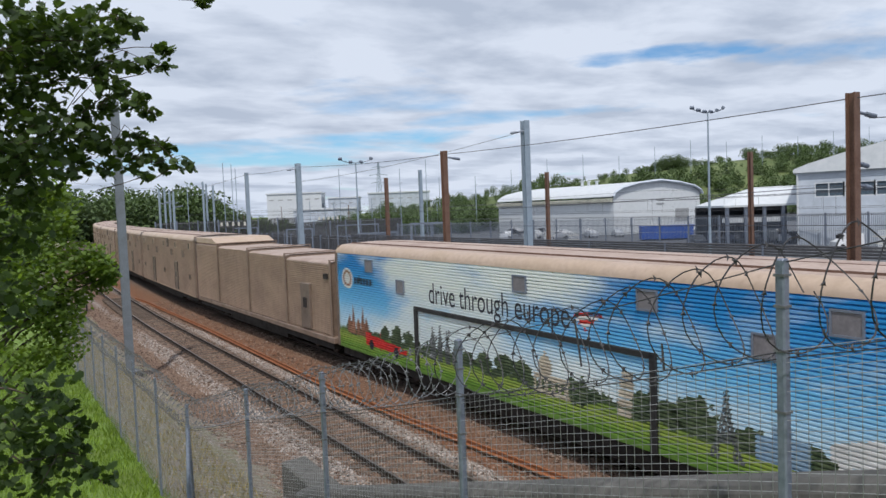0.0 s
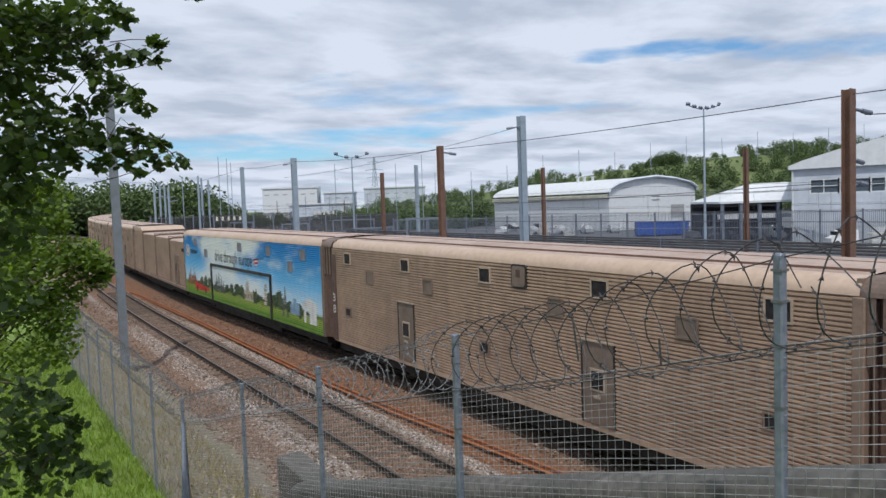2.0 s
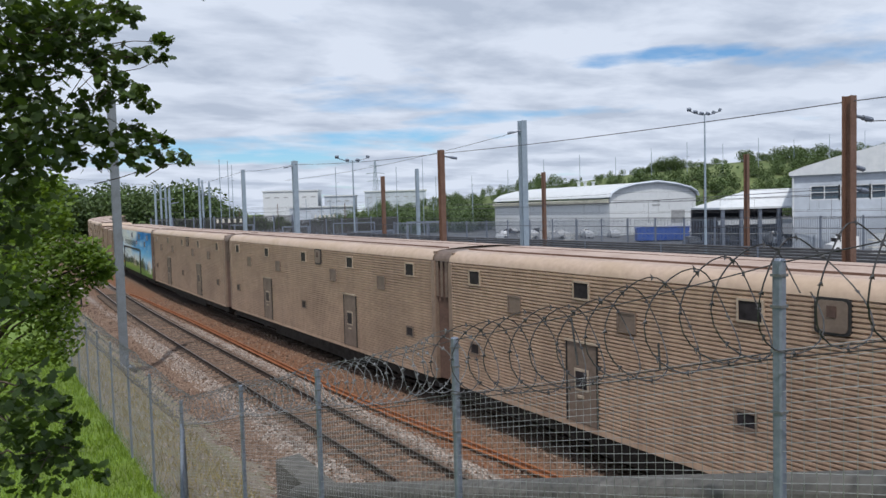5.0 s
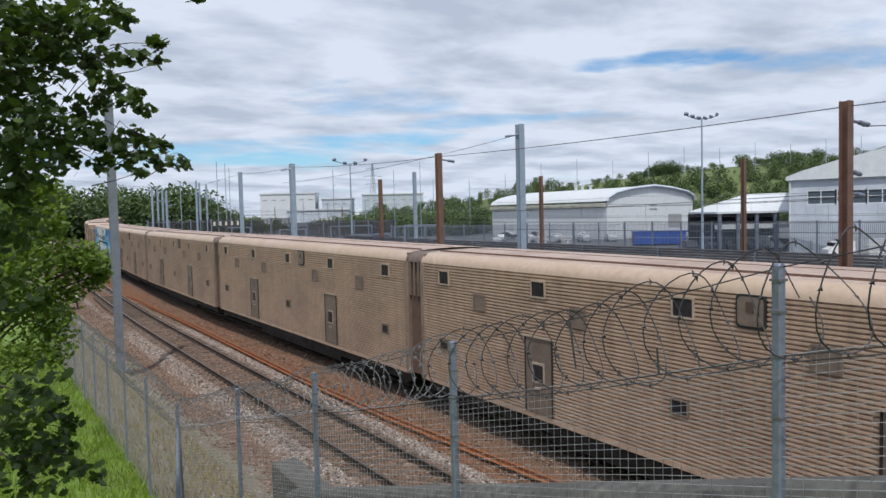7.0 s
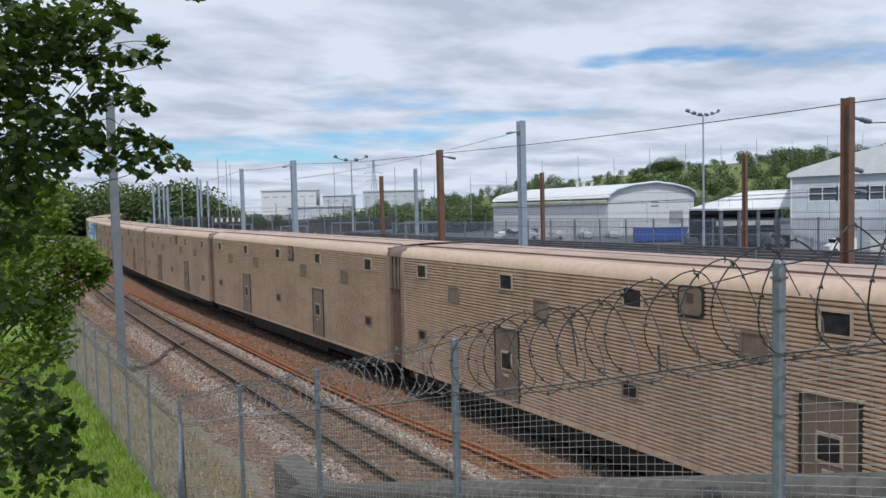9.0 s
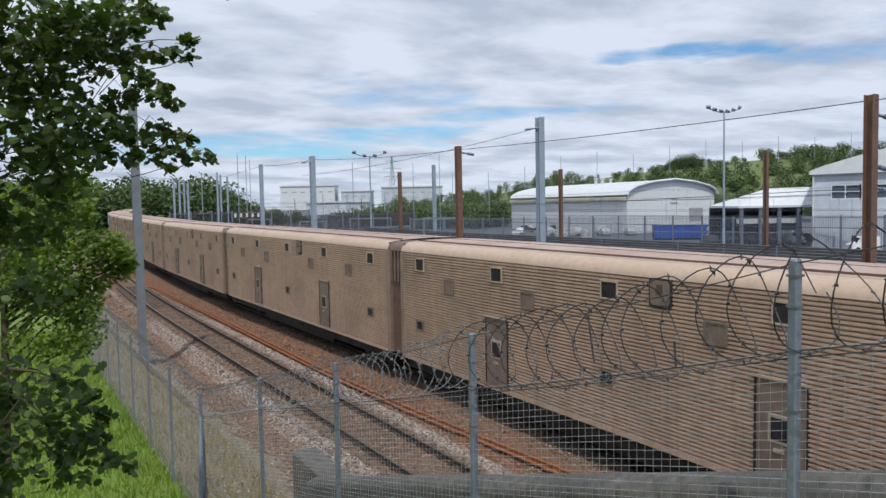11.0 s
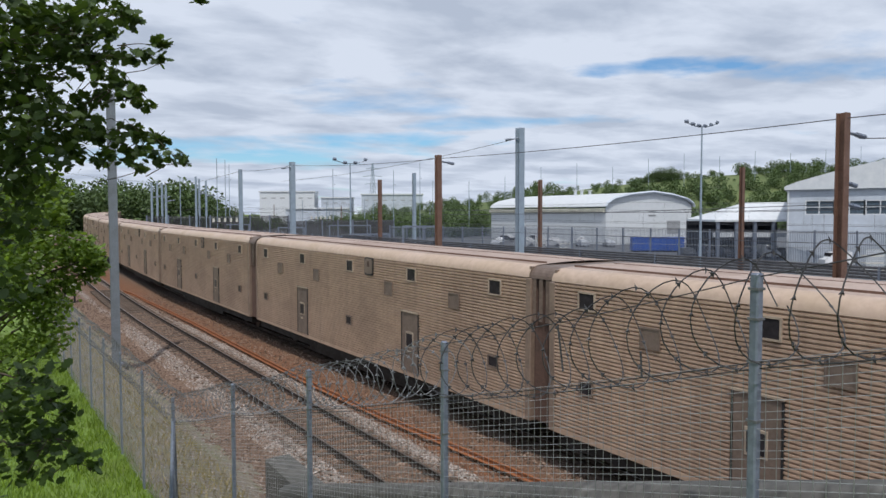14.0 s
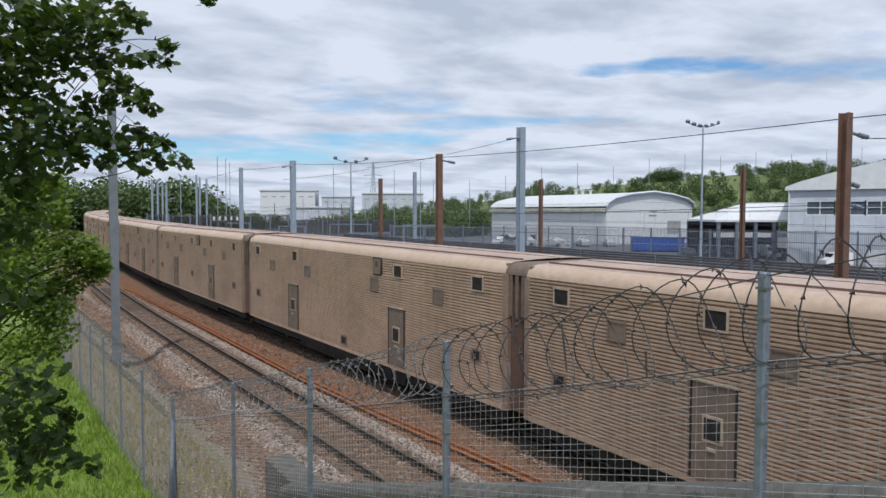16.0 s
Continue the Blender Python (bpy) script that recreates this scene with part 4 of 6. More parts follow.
# each wagon with the place of its rear coupling, counted from the joint behind the painted wagon, and its length
TRAIN = [(0.0, PAINTED, painted), (PAINTED, LOADER, loader)]
for k in list(range(-1, -11, -1)) + list(range(0, 7)):
    rear = k * CARRIER + (PAINTED + LOADER if k >= 0 else 0.0)
    wagon = carrier_b if k == -8 else carrier_a if k == -1 else copy_thing(carrier_a, pose(TRACK_GAP, rear, 0))
    TRAIN.append((rear, CARRIER, wagon))

for ch, z in (("3", 2.75), ("8", 2.25)):
    o = lettering(carrier_a, ch, 0.46, 0.72, z, 0.5, M["print_white"], "wagon_number", "white painted digit", CARRIER / 2)
    for v in o.data.vertices:
        v.co.x -= 0.02
part("number_plate", boxes((-HALF - 0.022, -HALF - 0.008, CARRIER / 2 - 0.83, CARRIER / 2 - 0.4, LOW + 0.05, EAVE - 0.3)), M["gangway"], carrier_a, "dark brown end panel behind the digits")

# ---------------- fences, walls and masts beside the line ----------------
POSTS = [(-6.6, -0.69, 7.44), (-6.63, 1.83, 6.765), (-6.76, 4.34, 6.09), (-6.825, 6.85, 5.436), (-6.88, 9.37, 4.80), (-7.03, 12.25, 4.03)]


def fence_post(p, tall, label, strut=False, width=0.047):
    """A steel angle post with its bracket and clamps, standing on the bank."""
    f = root("fence_post", pose(p[0], p[1], p[2] - tall), label, "fence post", "posts of the boundary fence")
    h, w = tall, width / 2
    bm = boxes((-w, w, -w, w, -0.5, h), bevel=0.008)
    part("post", bm, M["galv"], f)
    first = None
    for d in (0.08, 0.22, 0.42, 0.7):
        if first is None:
            first = o = part("clamp", boxes((-w - 0.004, w + 0.004, -w - 0.004, w + 0.004, 0, 0.012)), M["razor_far"], f)
        else:
            o = new("clamp", first.data)
            o.parent = f
        o.location = (0, 0, h - d)
    if strut:
        for dx, dy in ((0.25, 1.0), (-0.3, -0.95)):
            bm = bmesh.new()
            tube(bm, [(0, 0, h - 0.35), (dx, dy, -0.3)], 0.035, 6)
            part("strut", bm, M["galv"], f)
    return f


for i, p in enumerate(POSTS):
    fence_post(p, 2.45, "galvanised steel fence post on the sloping bank" if i < 5 else "braced galvanised corner post of the fence", i == 5)
ROW = [(-7.05, 12.25 + 2.55 * k, 4.06 - 0.017 * (2.55 * k)) for k in range(1, 15)]
for p in ROW:
    fence_post(p, 2.45, "galvanised steel fence post in the grass", False, 0.046)


def wire_panel(name, a, b, drop_top, drop_bottom, across, rise, r, label, kind="stuff"):
    """Welded mesh between two post tops."""
    a, b = Vector(a), Vector(b)
    L_ = (b - a).length
    V, F = [], []

    def bar(p, q):
        d = (q - p).normalized()
        s = d.cross(Vector((0.3, 1, 0.2))).normalized()
        t = d.cross(s)
        k = len(V)
        for e in (p, q):
            for ang in (0, 2.094, 4.189):
                V.append(e + (s * math.cos(ang) + t * math.sin(ang)) * r)
        F.extend([(k, k + 1, k + 4, k + 3), (k + 1, k + 2, k + 5, k + 4), (k + 2, k, k + 3, k + 5)])
    n = int(L_ / across)
    for i in range(n + 1):
        p = a.lerp(b, i / n)
        bar(p - Vector((0, 0, drop_top)), p - Vector((0, 0, drop_bottom)))
    m = int((drop_bottom - drop_top) / rise)
    for j in range(m + 1):
        d = Vector((0, 0, drop_top + (drop_bottom - drop_top) * j / m))
        n2 = 3
        prev = a - d
        for k in range(1, n2 + 1):
            q = a.lerp(b, k / n2) - d + Vector((0.012 * math.sin(j * 2.1 + k * 3), 0, 0.008 * math.sin(j * 1.7 + k * 5)))
            bar(prev, q)
            prev = q
    ob = raw_mesh(name, V, F, M["wire"])
    return tagged(ob, label, "wire mesh", "mesh panels of the boundary fence", "")


for a, b in zip(POSTS, POSTS[1:]):
    wire_panel("fence_mesh", a, b, 0.42, 2.35, 0.06, 0.045, 0.0018, "welded wire fence mesh stretched between steel posts")
for a, b in zip([POSTS[-1]] + ROW, ROW):
    wire_panel("fence_mesh", a, b, 0.3, 2.35, 0.06, 0.075, 0.0017, "welded wire fence mesh above the grass bank")


def razor_coil(pts, radius, pitch, thick, material, label, drop, seed):
    """A barbed tape coil along the post tops, with its blades."""
    rng = random.Random(seed)
    pts = [Vector(p) - Vector((0, 0, drop)) for p in pts]
    coil = root("razor_wire_coil", pose(0, 0, 0), label, "razor wire", "razor wire on the fence")
    for a, b in zip(pts, pts[1:]):
        V, F = [], []
        length = (b - a).length
        d = (b - a).normalized()
        s = d.cross(Vector((0, 0, 1))).normalized()
        up = s.cross(d)
        loops = max(2, round(length / pitch))
        steps = loops * 24
        prev = None
        wob = [rng.uniform(0.92, 1.08) for _ in range(loops + 1)]
        ph = rng.uniform(0, 6)
        for i in range(steps + 1):
            t = i / steps
            ang = t * loops * math.tau
            k = t * loops
            rr = radius * (wob[int(k)] + (wob[min(int(k) + 1, loops)] - wob[int(k)]) * (k % 1))
            back = 0.045 * math.sin(ang * 2 + ph) + 0.03 * math.sin(ang * 0.37)
            p = a.lerp(b, t) + s * math.cos(ang) * rr + up * math.sin(ang) * rr + d * back - Vector((0, 0, 0.05 * math.sin(math.pi * t)))
            if prev is not None:
                dd = (p - prev).normalized()
                e = dd.cross(d).normalized()
                f = dd.cross(e)
                n = len(V)
                for q in (prev, p):
                    for g in (0, 2.094, 4.189):
                        V.append(q + (e * math.cos(g) + f * math.sin(g)) * thick)
                F.extend([(n, n + 1, n + 4, n + 3), (n + 1, n + 2, n + 5, n + 4), (n + 2, n, n + 3, n + 5)])
                if i % 3 == 0:
                    c = (prev + p) / 2
                    for sg in (1, -1):
                        n = len(V)
                        V.extend([c - dd * 0.012, c + dd * 0.012, c + e * sg * 0.022 + dd * 0.016, c + f * 0.007])
                        F.extend([(n, n + 1, n + 2), (n, n + 3, n + 2), (n + 1, n + 3, n + 2)])
            prev = p
        raw_mesh("coil_span", V, F, material, coil)
    return coil


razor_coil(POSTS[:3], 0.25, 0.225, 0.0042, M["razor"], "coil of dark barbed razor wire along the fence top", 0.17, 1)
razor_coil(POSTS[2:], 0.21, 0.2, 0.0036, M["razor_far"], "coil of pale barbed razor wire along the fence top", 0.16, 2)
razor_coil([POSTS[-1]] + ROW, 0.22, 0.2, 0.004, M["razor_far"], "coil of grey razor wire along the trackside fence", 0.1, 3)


def strand(a, b, sag, r, material, name, label, cat, n=14):
    bm = bmesh.new()
    a, b = Vector(a), Vector(b)
    tube(bm, [a.lerp(b, i / n) - Vector((0, 0, sag * 4 * (i / n) * (1 - i / n))) for i in range(n + 1)], r, 4)
    return tagged(put_mesh(name, bm, material), label, cat)


for d in (0.02, 0.42, 0.45):
    for a, b in zip(POSTS[:-1], POSTS[1:]):
        strand(Vector(a) - Vector((0, 0, d)), Vector(b) - Vector((0, 0, d)), 0.02, 0.0032, M["razor"], "barbed_strand", "single strand of barbed wire between fence posts", "barbed wire", 6)


for ya, za, yb, zb in ((3.15, 6.36, 3.10, 6.08), (2.48, 6.30, 2.47, 6.16)):
    strand((-6.69, ya, za), (-6.69, yb, zb), 0.0, 0.008, M["razor"], "wire_tie", "short dark steel tie inside the razor coil", "wire tie", 2)


def wing_wall():
    bm = bmesh.new()
    prof = []
    for i in range(9):
        a = math.pi * i / 8
        prof.append((0.20 * math.cos(a), 0.12 * math.sin(a)))
    prof += [(-0.20, -0.14), (-0.14, -0.16), (-0.14, -3.0), (0.14, -3.0), (0.14, -0.16), (0.20, -0.14)]
    path = [(Vector((-6.02, y, 6.12 - 0.315 * y)), Vector((1, 0, 0))) for y in (-2.0, 0.0, 2.0, 4.0, 6.0, 8.0, 9.6)]
    sweep(bm, prof, path, True, None, True)
    o = put_mesh("wing_wall", bm, M["concrete"], None, "", False)
    return tagged(o, "stained concrete wing wall with a rounded coping", "wall", "", "structure")


wing_wall()


def concrete_block():
    bm = bmesh.new()
    box(bm, -0.27, 0.27, -1.15, 1.15, -2.3, 0.0, bevel=0.03)
    for v in bm.verts:
        if v.co.z > -0.5:
            v.co.z -= (v.co.y - 1.15) * -0.10
    o = put_mesh("concrete_block", bm, M["concrete"])
    o.matrix_world = pose(-4.62, 12.7, 2.2, 0, 0, 4)
    return tagged(o, "grey concrete headwall block on the cess", "concrete block")


concrete_block()


def h_mast(name, x, y, z0, z1, width, material, label, base=True, arms=()):
    """A rolled-steel mast: two flanges and a web, foundation, brackets."""
    r = root(name, pose(x, y, z0), label, "mast", "overhead line masts")
    h, w = z1 - z0, width / 2
    t = 0.03
    prof = [(-w, -w), (w, -w), (w, -w + t), (t / 2, -w + t), (t / 2, w - t), (w, w - t), (w, w), (-w, w), (-w, w - t), (-t / 2, w - t), (-t / 2, -w + t), (-w, -w + t)]
    bm = bmesh.new()
    lo, hi = [bm.verts.new((u, v, 0)) for u, v in prof], [bm.verts.new((u, v, h)) for u, v in prof]
    for k in range(12):
        bm.faces.new((lo[k], lo[(k + 1) % 12], hi[(k + 1) % 12], hi[k]))
    bm.faces.new(hi)
    part("mast", bm, material, r)
    if base:
        bm = boxes((-0.45, 0.45, -0.45, 0.45, -0.5, 0.12), bevel=0.03)
        part("foundation", bm, M["concrete"], r, "concrete foundation")
        bm = boxes((-w - 0.1, w + 0.1, -w - 0.1, w + 0.1, 0.12, 0.16))
        part("base_plate", bm, M["galv"], r)
    for zz, ln, an in arms:
        bm = bmesh.new()
        dx, dy = math.sin(radians(an)), math.cos(radians(an))
        tube(bm, [(0, 0, zz - z0), (dx * ln, dy * ln, zz - z0 - 0.12)], 0.045, 6)
        tube(bm, [(dx * ln * 0.6, dy * ln * 0.6, zz - z0 - 0.072), (dx * ln, dy * ln, zz - z0 - 0.12)], 0.07, 8)
        part("bracket", bm, M["galv"], r, "grey insulator bracket")
    return r


h_mast("line_mast", -4.42, 35.9, 0.1, 12.4, 0.34, M["mast_dull"], "grey steel mast standing beside the near track")
h_mast("line_mast", 10.4, 11.1, -0.05, 9.75, 0.26, M["mast_brown"], "tall brown steel mast behind the train", True, ((9.25, 0.85, 100), (7.9, 0.7, 90), (7.3, 0.75, 95)))
h_mast("line_mast", 10.4, 32.0, -0.05, 10.0, 0.27, M["mast_brown"], "brown steel mast behind the train", True, ((9.7, 0.9, 95),))
h_mast("line_mast", 10.4, 52.6, -0.05, 10.85, 0.36, M["mast_grey"], "blue-grey steel mast behind the train", True, ((10.5, 0.8, -70),))
h_mast("line_mast", 10.6, 66.0, -0.05, 11.0, 0.3, M["mast_grey"], "blue-grey steel mast behind the train")
h_mast("line_mast", 18.5, 35.6, -0.05, 12.2, 0.4, M["mast_grey"], "tall blue-grey mast among the sidings", True, ((11.6, 0.9, -60),))
h_mast("line_mast", 50.1, 42.9, -0.05, 11.2, 0.36, M["mast_brown"], "brown steel mast at the yard edge")
h_mast("line_mast", 42.1, 62.1, -0.05, 10.6, 0.34, M["mast_brown"], "slim brown mast at the yard edge")
h_mast("line_mast", 28.1, 65.1, -0.05, 11.1, 0.3, M["mast_grey"], "slim grey mast among the sidings")
h_mast("line_mast", 22.8, 62.4, -0.05, 10.2, 0.3, M["mast_brown"], "slim brown mast among the sidings")

# feeders from mast to mast
for a, b, s in (((10.4, 11.1, 9.6), (10.4, 32, 9.82), 0.1), ((10.4, 32, 9.82), (10.4, 52.6, 10.6), 0.15), ((10.4, 52.6, 10.6), (10.6, 66, 10.85), 0.12), ((10.4, -14, 9.75), (10.4, 11.1, 9.6), 0.1), ((10.6, 66, 10.85), (14, 110, 11.2), 0.3), ((14, 110, 11.2), (-2, 130, 14), 0.2),
                ((10.4, -14, 7.6), (11.2, 11.1, 9.1), 0.1), ((18.5, 35.6, 11.6), (16, 70, 10.2), 0.4)):
    strand(a, b, s, 0.014, M["cable"], "overhead_cable", "dark overhead feeder cable between masts", "cable")



def contact_line(across, z_low, z_high):
    """Contact and carrier wires with their droppers over one siding."""
    r = root("contact_line", pose(0, 0, 0), "thin dark contact and carrier wires over a siding", "overhead wires", "overhead wires of the sidings")
    bm = bmesh.new()
    sweep(bm, [(0.012, 0), (0, 0.012), (-0.012, 0), (0, -0.012)], line_path(-30, 190, across, z_low, 8), True)
    part("contact_wire", bm, M["cable"], r)
    pts = []
    for p, ac in line_path(-30, 190, across, z_high, 4):
        pts.append((p - Vector((0, 0, 0.35 * math.sin(math.pi * ((p.y + 30) % 44) / 44))), ac))
    bm = bmesh.new()
    sweep(bm, [(0.012, 0), (0, 0.012), (-0.012, 0), (0, -0.012)], pts, True)
    part("carrier_wire", bm, M["cable"], r)
    bm = bmesh.new()
    for p, ac in pts[1::2]:
        tube(bm, [p, Vector((p.x, p.y, p.z - (z_high - z_low) + 0.36))], 0.006, 3)
    part("dropper", bm, M["cable"], r)["kind"] = "stuff"


for across, zl, zh in ((14.5, 6.0, 7.3), (27.0, 6.0, 7.4), (33.0, 5.9, 7.4), (40.0, 6.1, 7.5), (52.0, 6.0, 8.2)):
    contact_line(across, zl, zh)

# ---------------- the yard behind the line ----------------


def barrier():
    """Dark pipe rails on short posts that run along behind the train."""
    b = root("pipe_barrier", pose(0, 0, 0), "dark multi-pipe railing running behind the train", "railing")
    for z in (4.30, 4.44, 4.58, 4.72):
        bm = bmesh.new()
        sweep(bm, [(0.055 * math.cos(k), 0.055 * math.sin(k)) for k in (0.5, 1.57, 2.6, 3.67, 4.71, 5.76)], line_path(-10, 70, 22.0, z, 3), True)
        part("pipe", bm, M["cable"], b)
    bm0 = boxes((-0.05, 0.05, -0.05, 0.05, 0, 4.8))
    first = None
    for y in range(-8, 71, 6):
        p, a = line(y, 22.0)
        if first is None:
            first = o = part("post", bm0, M["galv"], b)
        else:
            o = new("post", first.data)
            o.parent = b
        o.location = (p.x, p.y, -0.05)
    return b


barrier()


def mesh_fence(x0, y0, x1, y1, h, step, label, z=0.0, bar=0.07, mt="galv"):
    """A palisade: posts, rails and thin uprights."""
    f = root("palisade_fence", pose(x0, y0, z), label, "fence", "yard fences")
    d = Vector((x1 - x0, y1 - y0, 0))
    n = max(1, int(d.length / step))
    first = None
    for i in range(n + 1):
        if first is None:
            first = o = part("post", boxes((-0.1, 0.1, -0.1, 0.1, -0.1, h + 0.15)), M["galv"], f)
        else:
            o = new("post", first.data)
            o.parent = f
        o.location = d * (i / n)
    bm = bmesh.new()
    for zz in (0.3, h * 0.5, h - 0.25):
        tube(bm, [(0, 0, zz), (d.x, d.y, zz)], 0.035, 4)
    part("rail", bm, M["wire"], f)
    bm = bmesh.new()
    m = min(int(d.length / 0.22), 500)
    V, F = [], []
    for i in range(m):
        p = d * (i / m)
        k = len(V)
        for zz in (0.05, h):
            V += [p + Vector((bar / 2, 0, zz)), p + Vector((-bar / 2, bar / 2, zz)), p + Vector((-bar / 2, -bar / 2, zz))]
        F += [(k, k + 1, k + 4, k + 3), (k + 1, k + 2, k + 5, k + 4), (k + 2, k, k + 3, k + 5)]
    bm.free()
    o = raw_mesh("upright", V, F, M[mt], f)
    o["kind"] = "stuff"
    return f


mesh_fence(24, 50, 27.5, 120, 4.3, 3.0, "dark steel fence along the sidings", 0.0, 0.07, "cable")
mesh_fence(13.5, 125, 36, 122, 6.0, 3.0, "dark steel fence round the far sidings", 0.6, 0.13, "cable")
mesh_fence(36, 122, 62, 132, 5.4, 3.5, "dark steel fence round the far sidings", 0.3, 0.12, "cable")
mesh_fence(60, 130, 84, 62, 4.5, 4.5, "tall grey palisade fence round the yard")
mesh_fence(84, 62, 100, 20, 4.5, 4.5, "tall grey palisade fence round the yard")
mesh_fence(14, 95, 60, 130, 3.2, 4.5, "dark grey mesh fence along the sidings")


def shed():
    """The long white shed with a shallow curved roof."""
    s = root("long_shed", pose(107.0, 118, 0, 0, 0, -6), "long white clad shed with a shallow arched roof", "shed")
    W, D, E, R = 25, 50, 8.3, 11.6
    prof = [(0, 0), (0, E), (0.4, E + 0.8), (2.4, E + 1.8), (7.0, E + 2.75), (12.5, R), (18.0, E + 2.75), (22.6, E + 1.8), (24.6, E + 0.8), (W, E), (W, 0)]
    bm = bmesh.new()
    a = [bm.verts.new((x, 0, z)) for x, z in prof]
    bm.faces.new(a[::-1])
    part("gable", bm, M["white_clad"], s, "white gable end")
    bm = boxes((0.0, 0.3, 0.02, D, 0, E - 0.3))
    part("wall", bm, M["white_clad"], s, "white clad side wall")
    bm = boxes((W - 0.3, W, 0.02, D, 0, E - 0.3), (0.3, W - 0.3, D - 0.3, D, 0, E))
    part("wall", bm, M["white_clad"], s)
    bm = bmesh.new()
    pr = [(x - 0.4 if x < W / 2 else x + 0.4, z + 0.1) for x, z in prof[1:-1]]
    sweep(bm, pr, [(Vector((0, y, 0)), Vector((1, 0, 0))) for y in np.linspace(-0.5, D, 8)], False)
    part("roof", bm, M["white_clad"], s, "pale arched roof", True)
    bm = bmesh.new()
    tube(bm, [(x, -0.6, z) for x, z in pr], 0.32, 4)
    part("verge", bm, M["grey_clad"], s, "grey verge trim")
    bm = boxes((-0.75, 0.05, 0, D, E - 1.2, E - 0.35), bevel=0.1)
    part("gutter", bm, M["cream_gutter"], s, "stained cream gutter band")
    bm = boxes((W - 7.5, W - 3.5, -0.08, 0.1, 2.2, 5.2))
    part("shutter", bm, M["grey_door"], s, "grey roller shutter")
    bm = boxes((12.0, 14.2, -0.1, 0.1, 7.3, 7.6), (12.0, 14.2, -0.1, 0.1, 6.3, 6.6))
    part("vent", bm, M["grey_door"], s)
    for x in (8, 10, 12.5):
        bm = bmesh.new()
        tube(bm, [(x, 22, R - 0.6), (x, 22, R + 1.0)], 0.35, 8)
        tube(bm, [(x, 22, R + 0.9), (x, 22, R + 1.1)], 0.6, 8)
        part("roof_vent", bm, M["white_clad"], s)
    return s


shed()


def big_hall():
    """The tall pale hall with a ribbon window, seen beyond the yard."""
    b = root("tall_hall", pose(85.5, 61, 0, 0, 0, -59), "tall pale grey hall with ribbon windows and white roof", "industrial hall")
    W, D, E = 44, 50, 10.4
    for q in ((0, W, 0, 0.4, 0, 6.7), (0, W, 0, 0.4, 8.7, E), (0, 2.0, 0, 0.4, 6.7, 8.7), (W - 0.4, W, 0.4, D, 0, E), (0, W, D, D + 0.4, 0, E), (0, 0.4, 0.4, D, 0, E)):
        part("wall", boxes(q), M["grey_clad"], b, "pale grey cladding")
    bm = bmesh.new()
    prof = [(-0.6, E - 0.3), (-0.6, E + 0.2), (1.2, E + 0.9), (6, E + 2.3), (14, E + 4.2), (W * 0.5, E + 5.4), (W - 14, E + 4.2), (W - 6, E + 2.3), (W + 0.6, E + 0.2)]
    sweep(bm, prof, [(Vector((0, y, 0)), Vector((1, 0, 0))) for y in (-0.6, D * 0.5, D)], False, None, True)
    part("roof", bm, M["white_clad"], b, "white profiled roof")
    x = 2.0
    while x < 40:
        w = part("window", boxes((x, x + 3.4, 0.02, 0.16, 6.7, 6.85), (x, x + 3.4, 0.02, 0.16, 8.55, 8.7), (x, x + 0.15, 0.02, 0.16, 6.85, 8.55), (x + 1.65, x + 1.8, 0.02, 0.16, 6.85, 8.55), (x, x + 3.4, 0.02, 0.16, 7.7, 7.8)), M["white_clad"], b, "white framed ribbon window")
        part("pane", boxes((x, x + 3.4, 0.2, 0.24, 6.7, 8.7)), M["office_glass"], w, "grey glass")
        x += 3.6
    for x in (0, 20.0, 40.0):
        bm = bmesh.new()
        tube(bm, [(x - 0.1, -0.25, 0), (x - 0.1, -0.25, E)], 0.14, 6)
        part("downpipe", bm, M["white_clad"], b)
    return b


big_hall()


def canopy():
    c = root("open_canopy", pose(84.6, 72.4, 0, 0, 0, -32), "white hipped canopy roof on posts over parked vehicles", "canopy")
    L_, D = 15.2, 13.0
    bm = bmesh.new()
    v = [bm.verts.new(p) for p in ((0, 0, 5.65), (L_, 0, 5.65), (L_, D, 5.65), (0, D, 5.65), (7.0, D * 0.5, 8.6), (L_, D * 0.5, 8.7), (0, 0, 5.95), (L_, 0, 5.95), (L_, D, 5.95), (0, D, 5.95))]
    for f in ((6, 7, 5, 4), (7, 8, 5), (8, 9, 4, 5), (9, 6, 4), (0, 1, 7, 6), (1, 2, 8, 7), (2, 3, 9, 8), (3, 0, 6, 9), (3, 2, 1, 0)):
        bm.faces.new([v[i] for i in f])
    part("roof", bm, M["white_clad"], c, "white sloping canopy roof")
    first = None
    for i in range(6):
        if first is None:
            first = o = part("post", boxes((-0.22, 0.22, -0.22, 0.22, 0, 5.7)), M["galv"], c)
        else:
            o = new("post", first.data)
            o.parent = c
        o.location = (0.6 + i * 2.8, 0.4, 0)
    part("beam", boxes((0.2, L_, 0.9, 1.3, 3.3, 4.0)), M["white_clad"], c, "white horizontal deck edge")
    # near-black sheet across the back, standing in for the shade under the roof
    part("back_shade", boxes((0, L_, D - 0.3, D, 0, 5.6)), M["dark_vehicle"], c)
    return c


canopy()


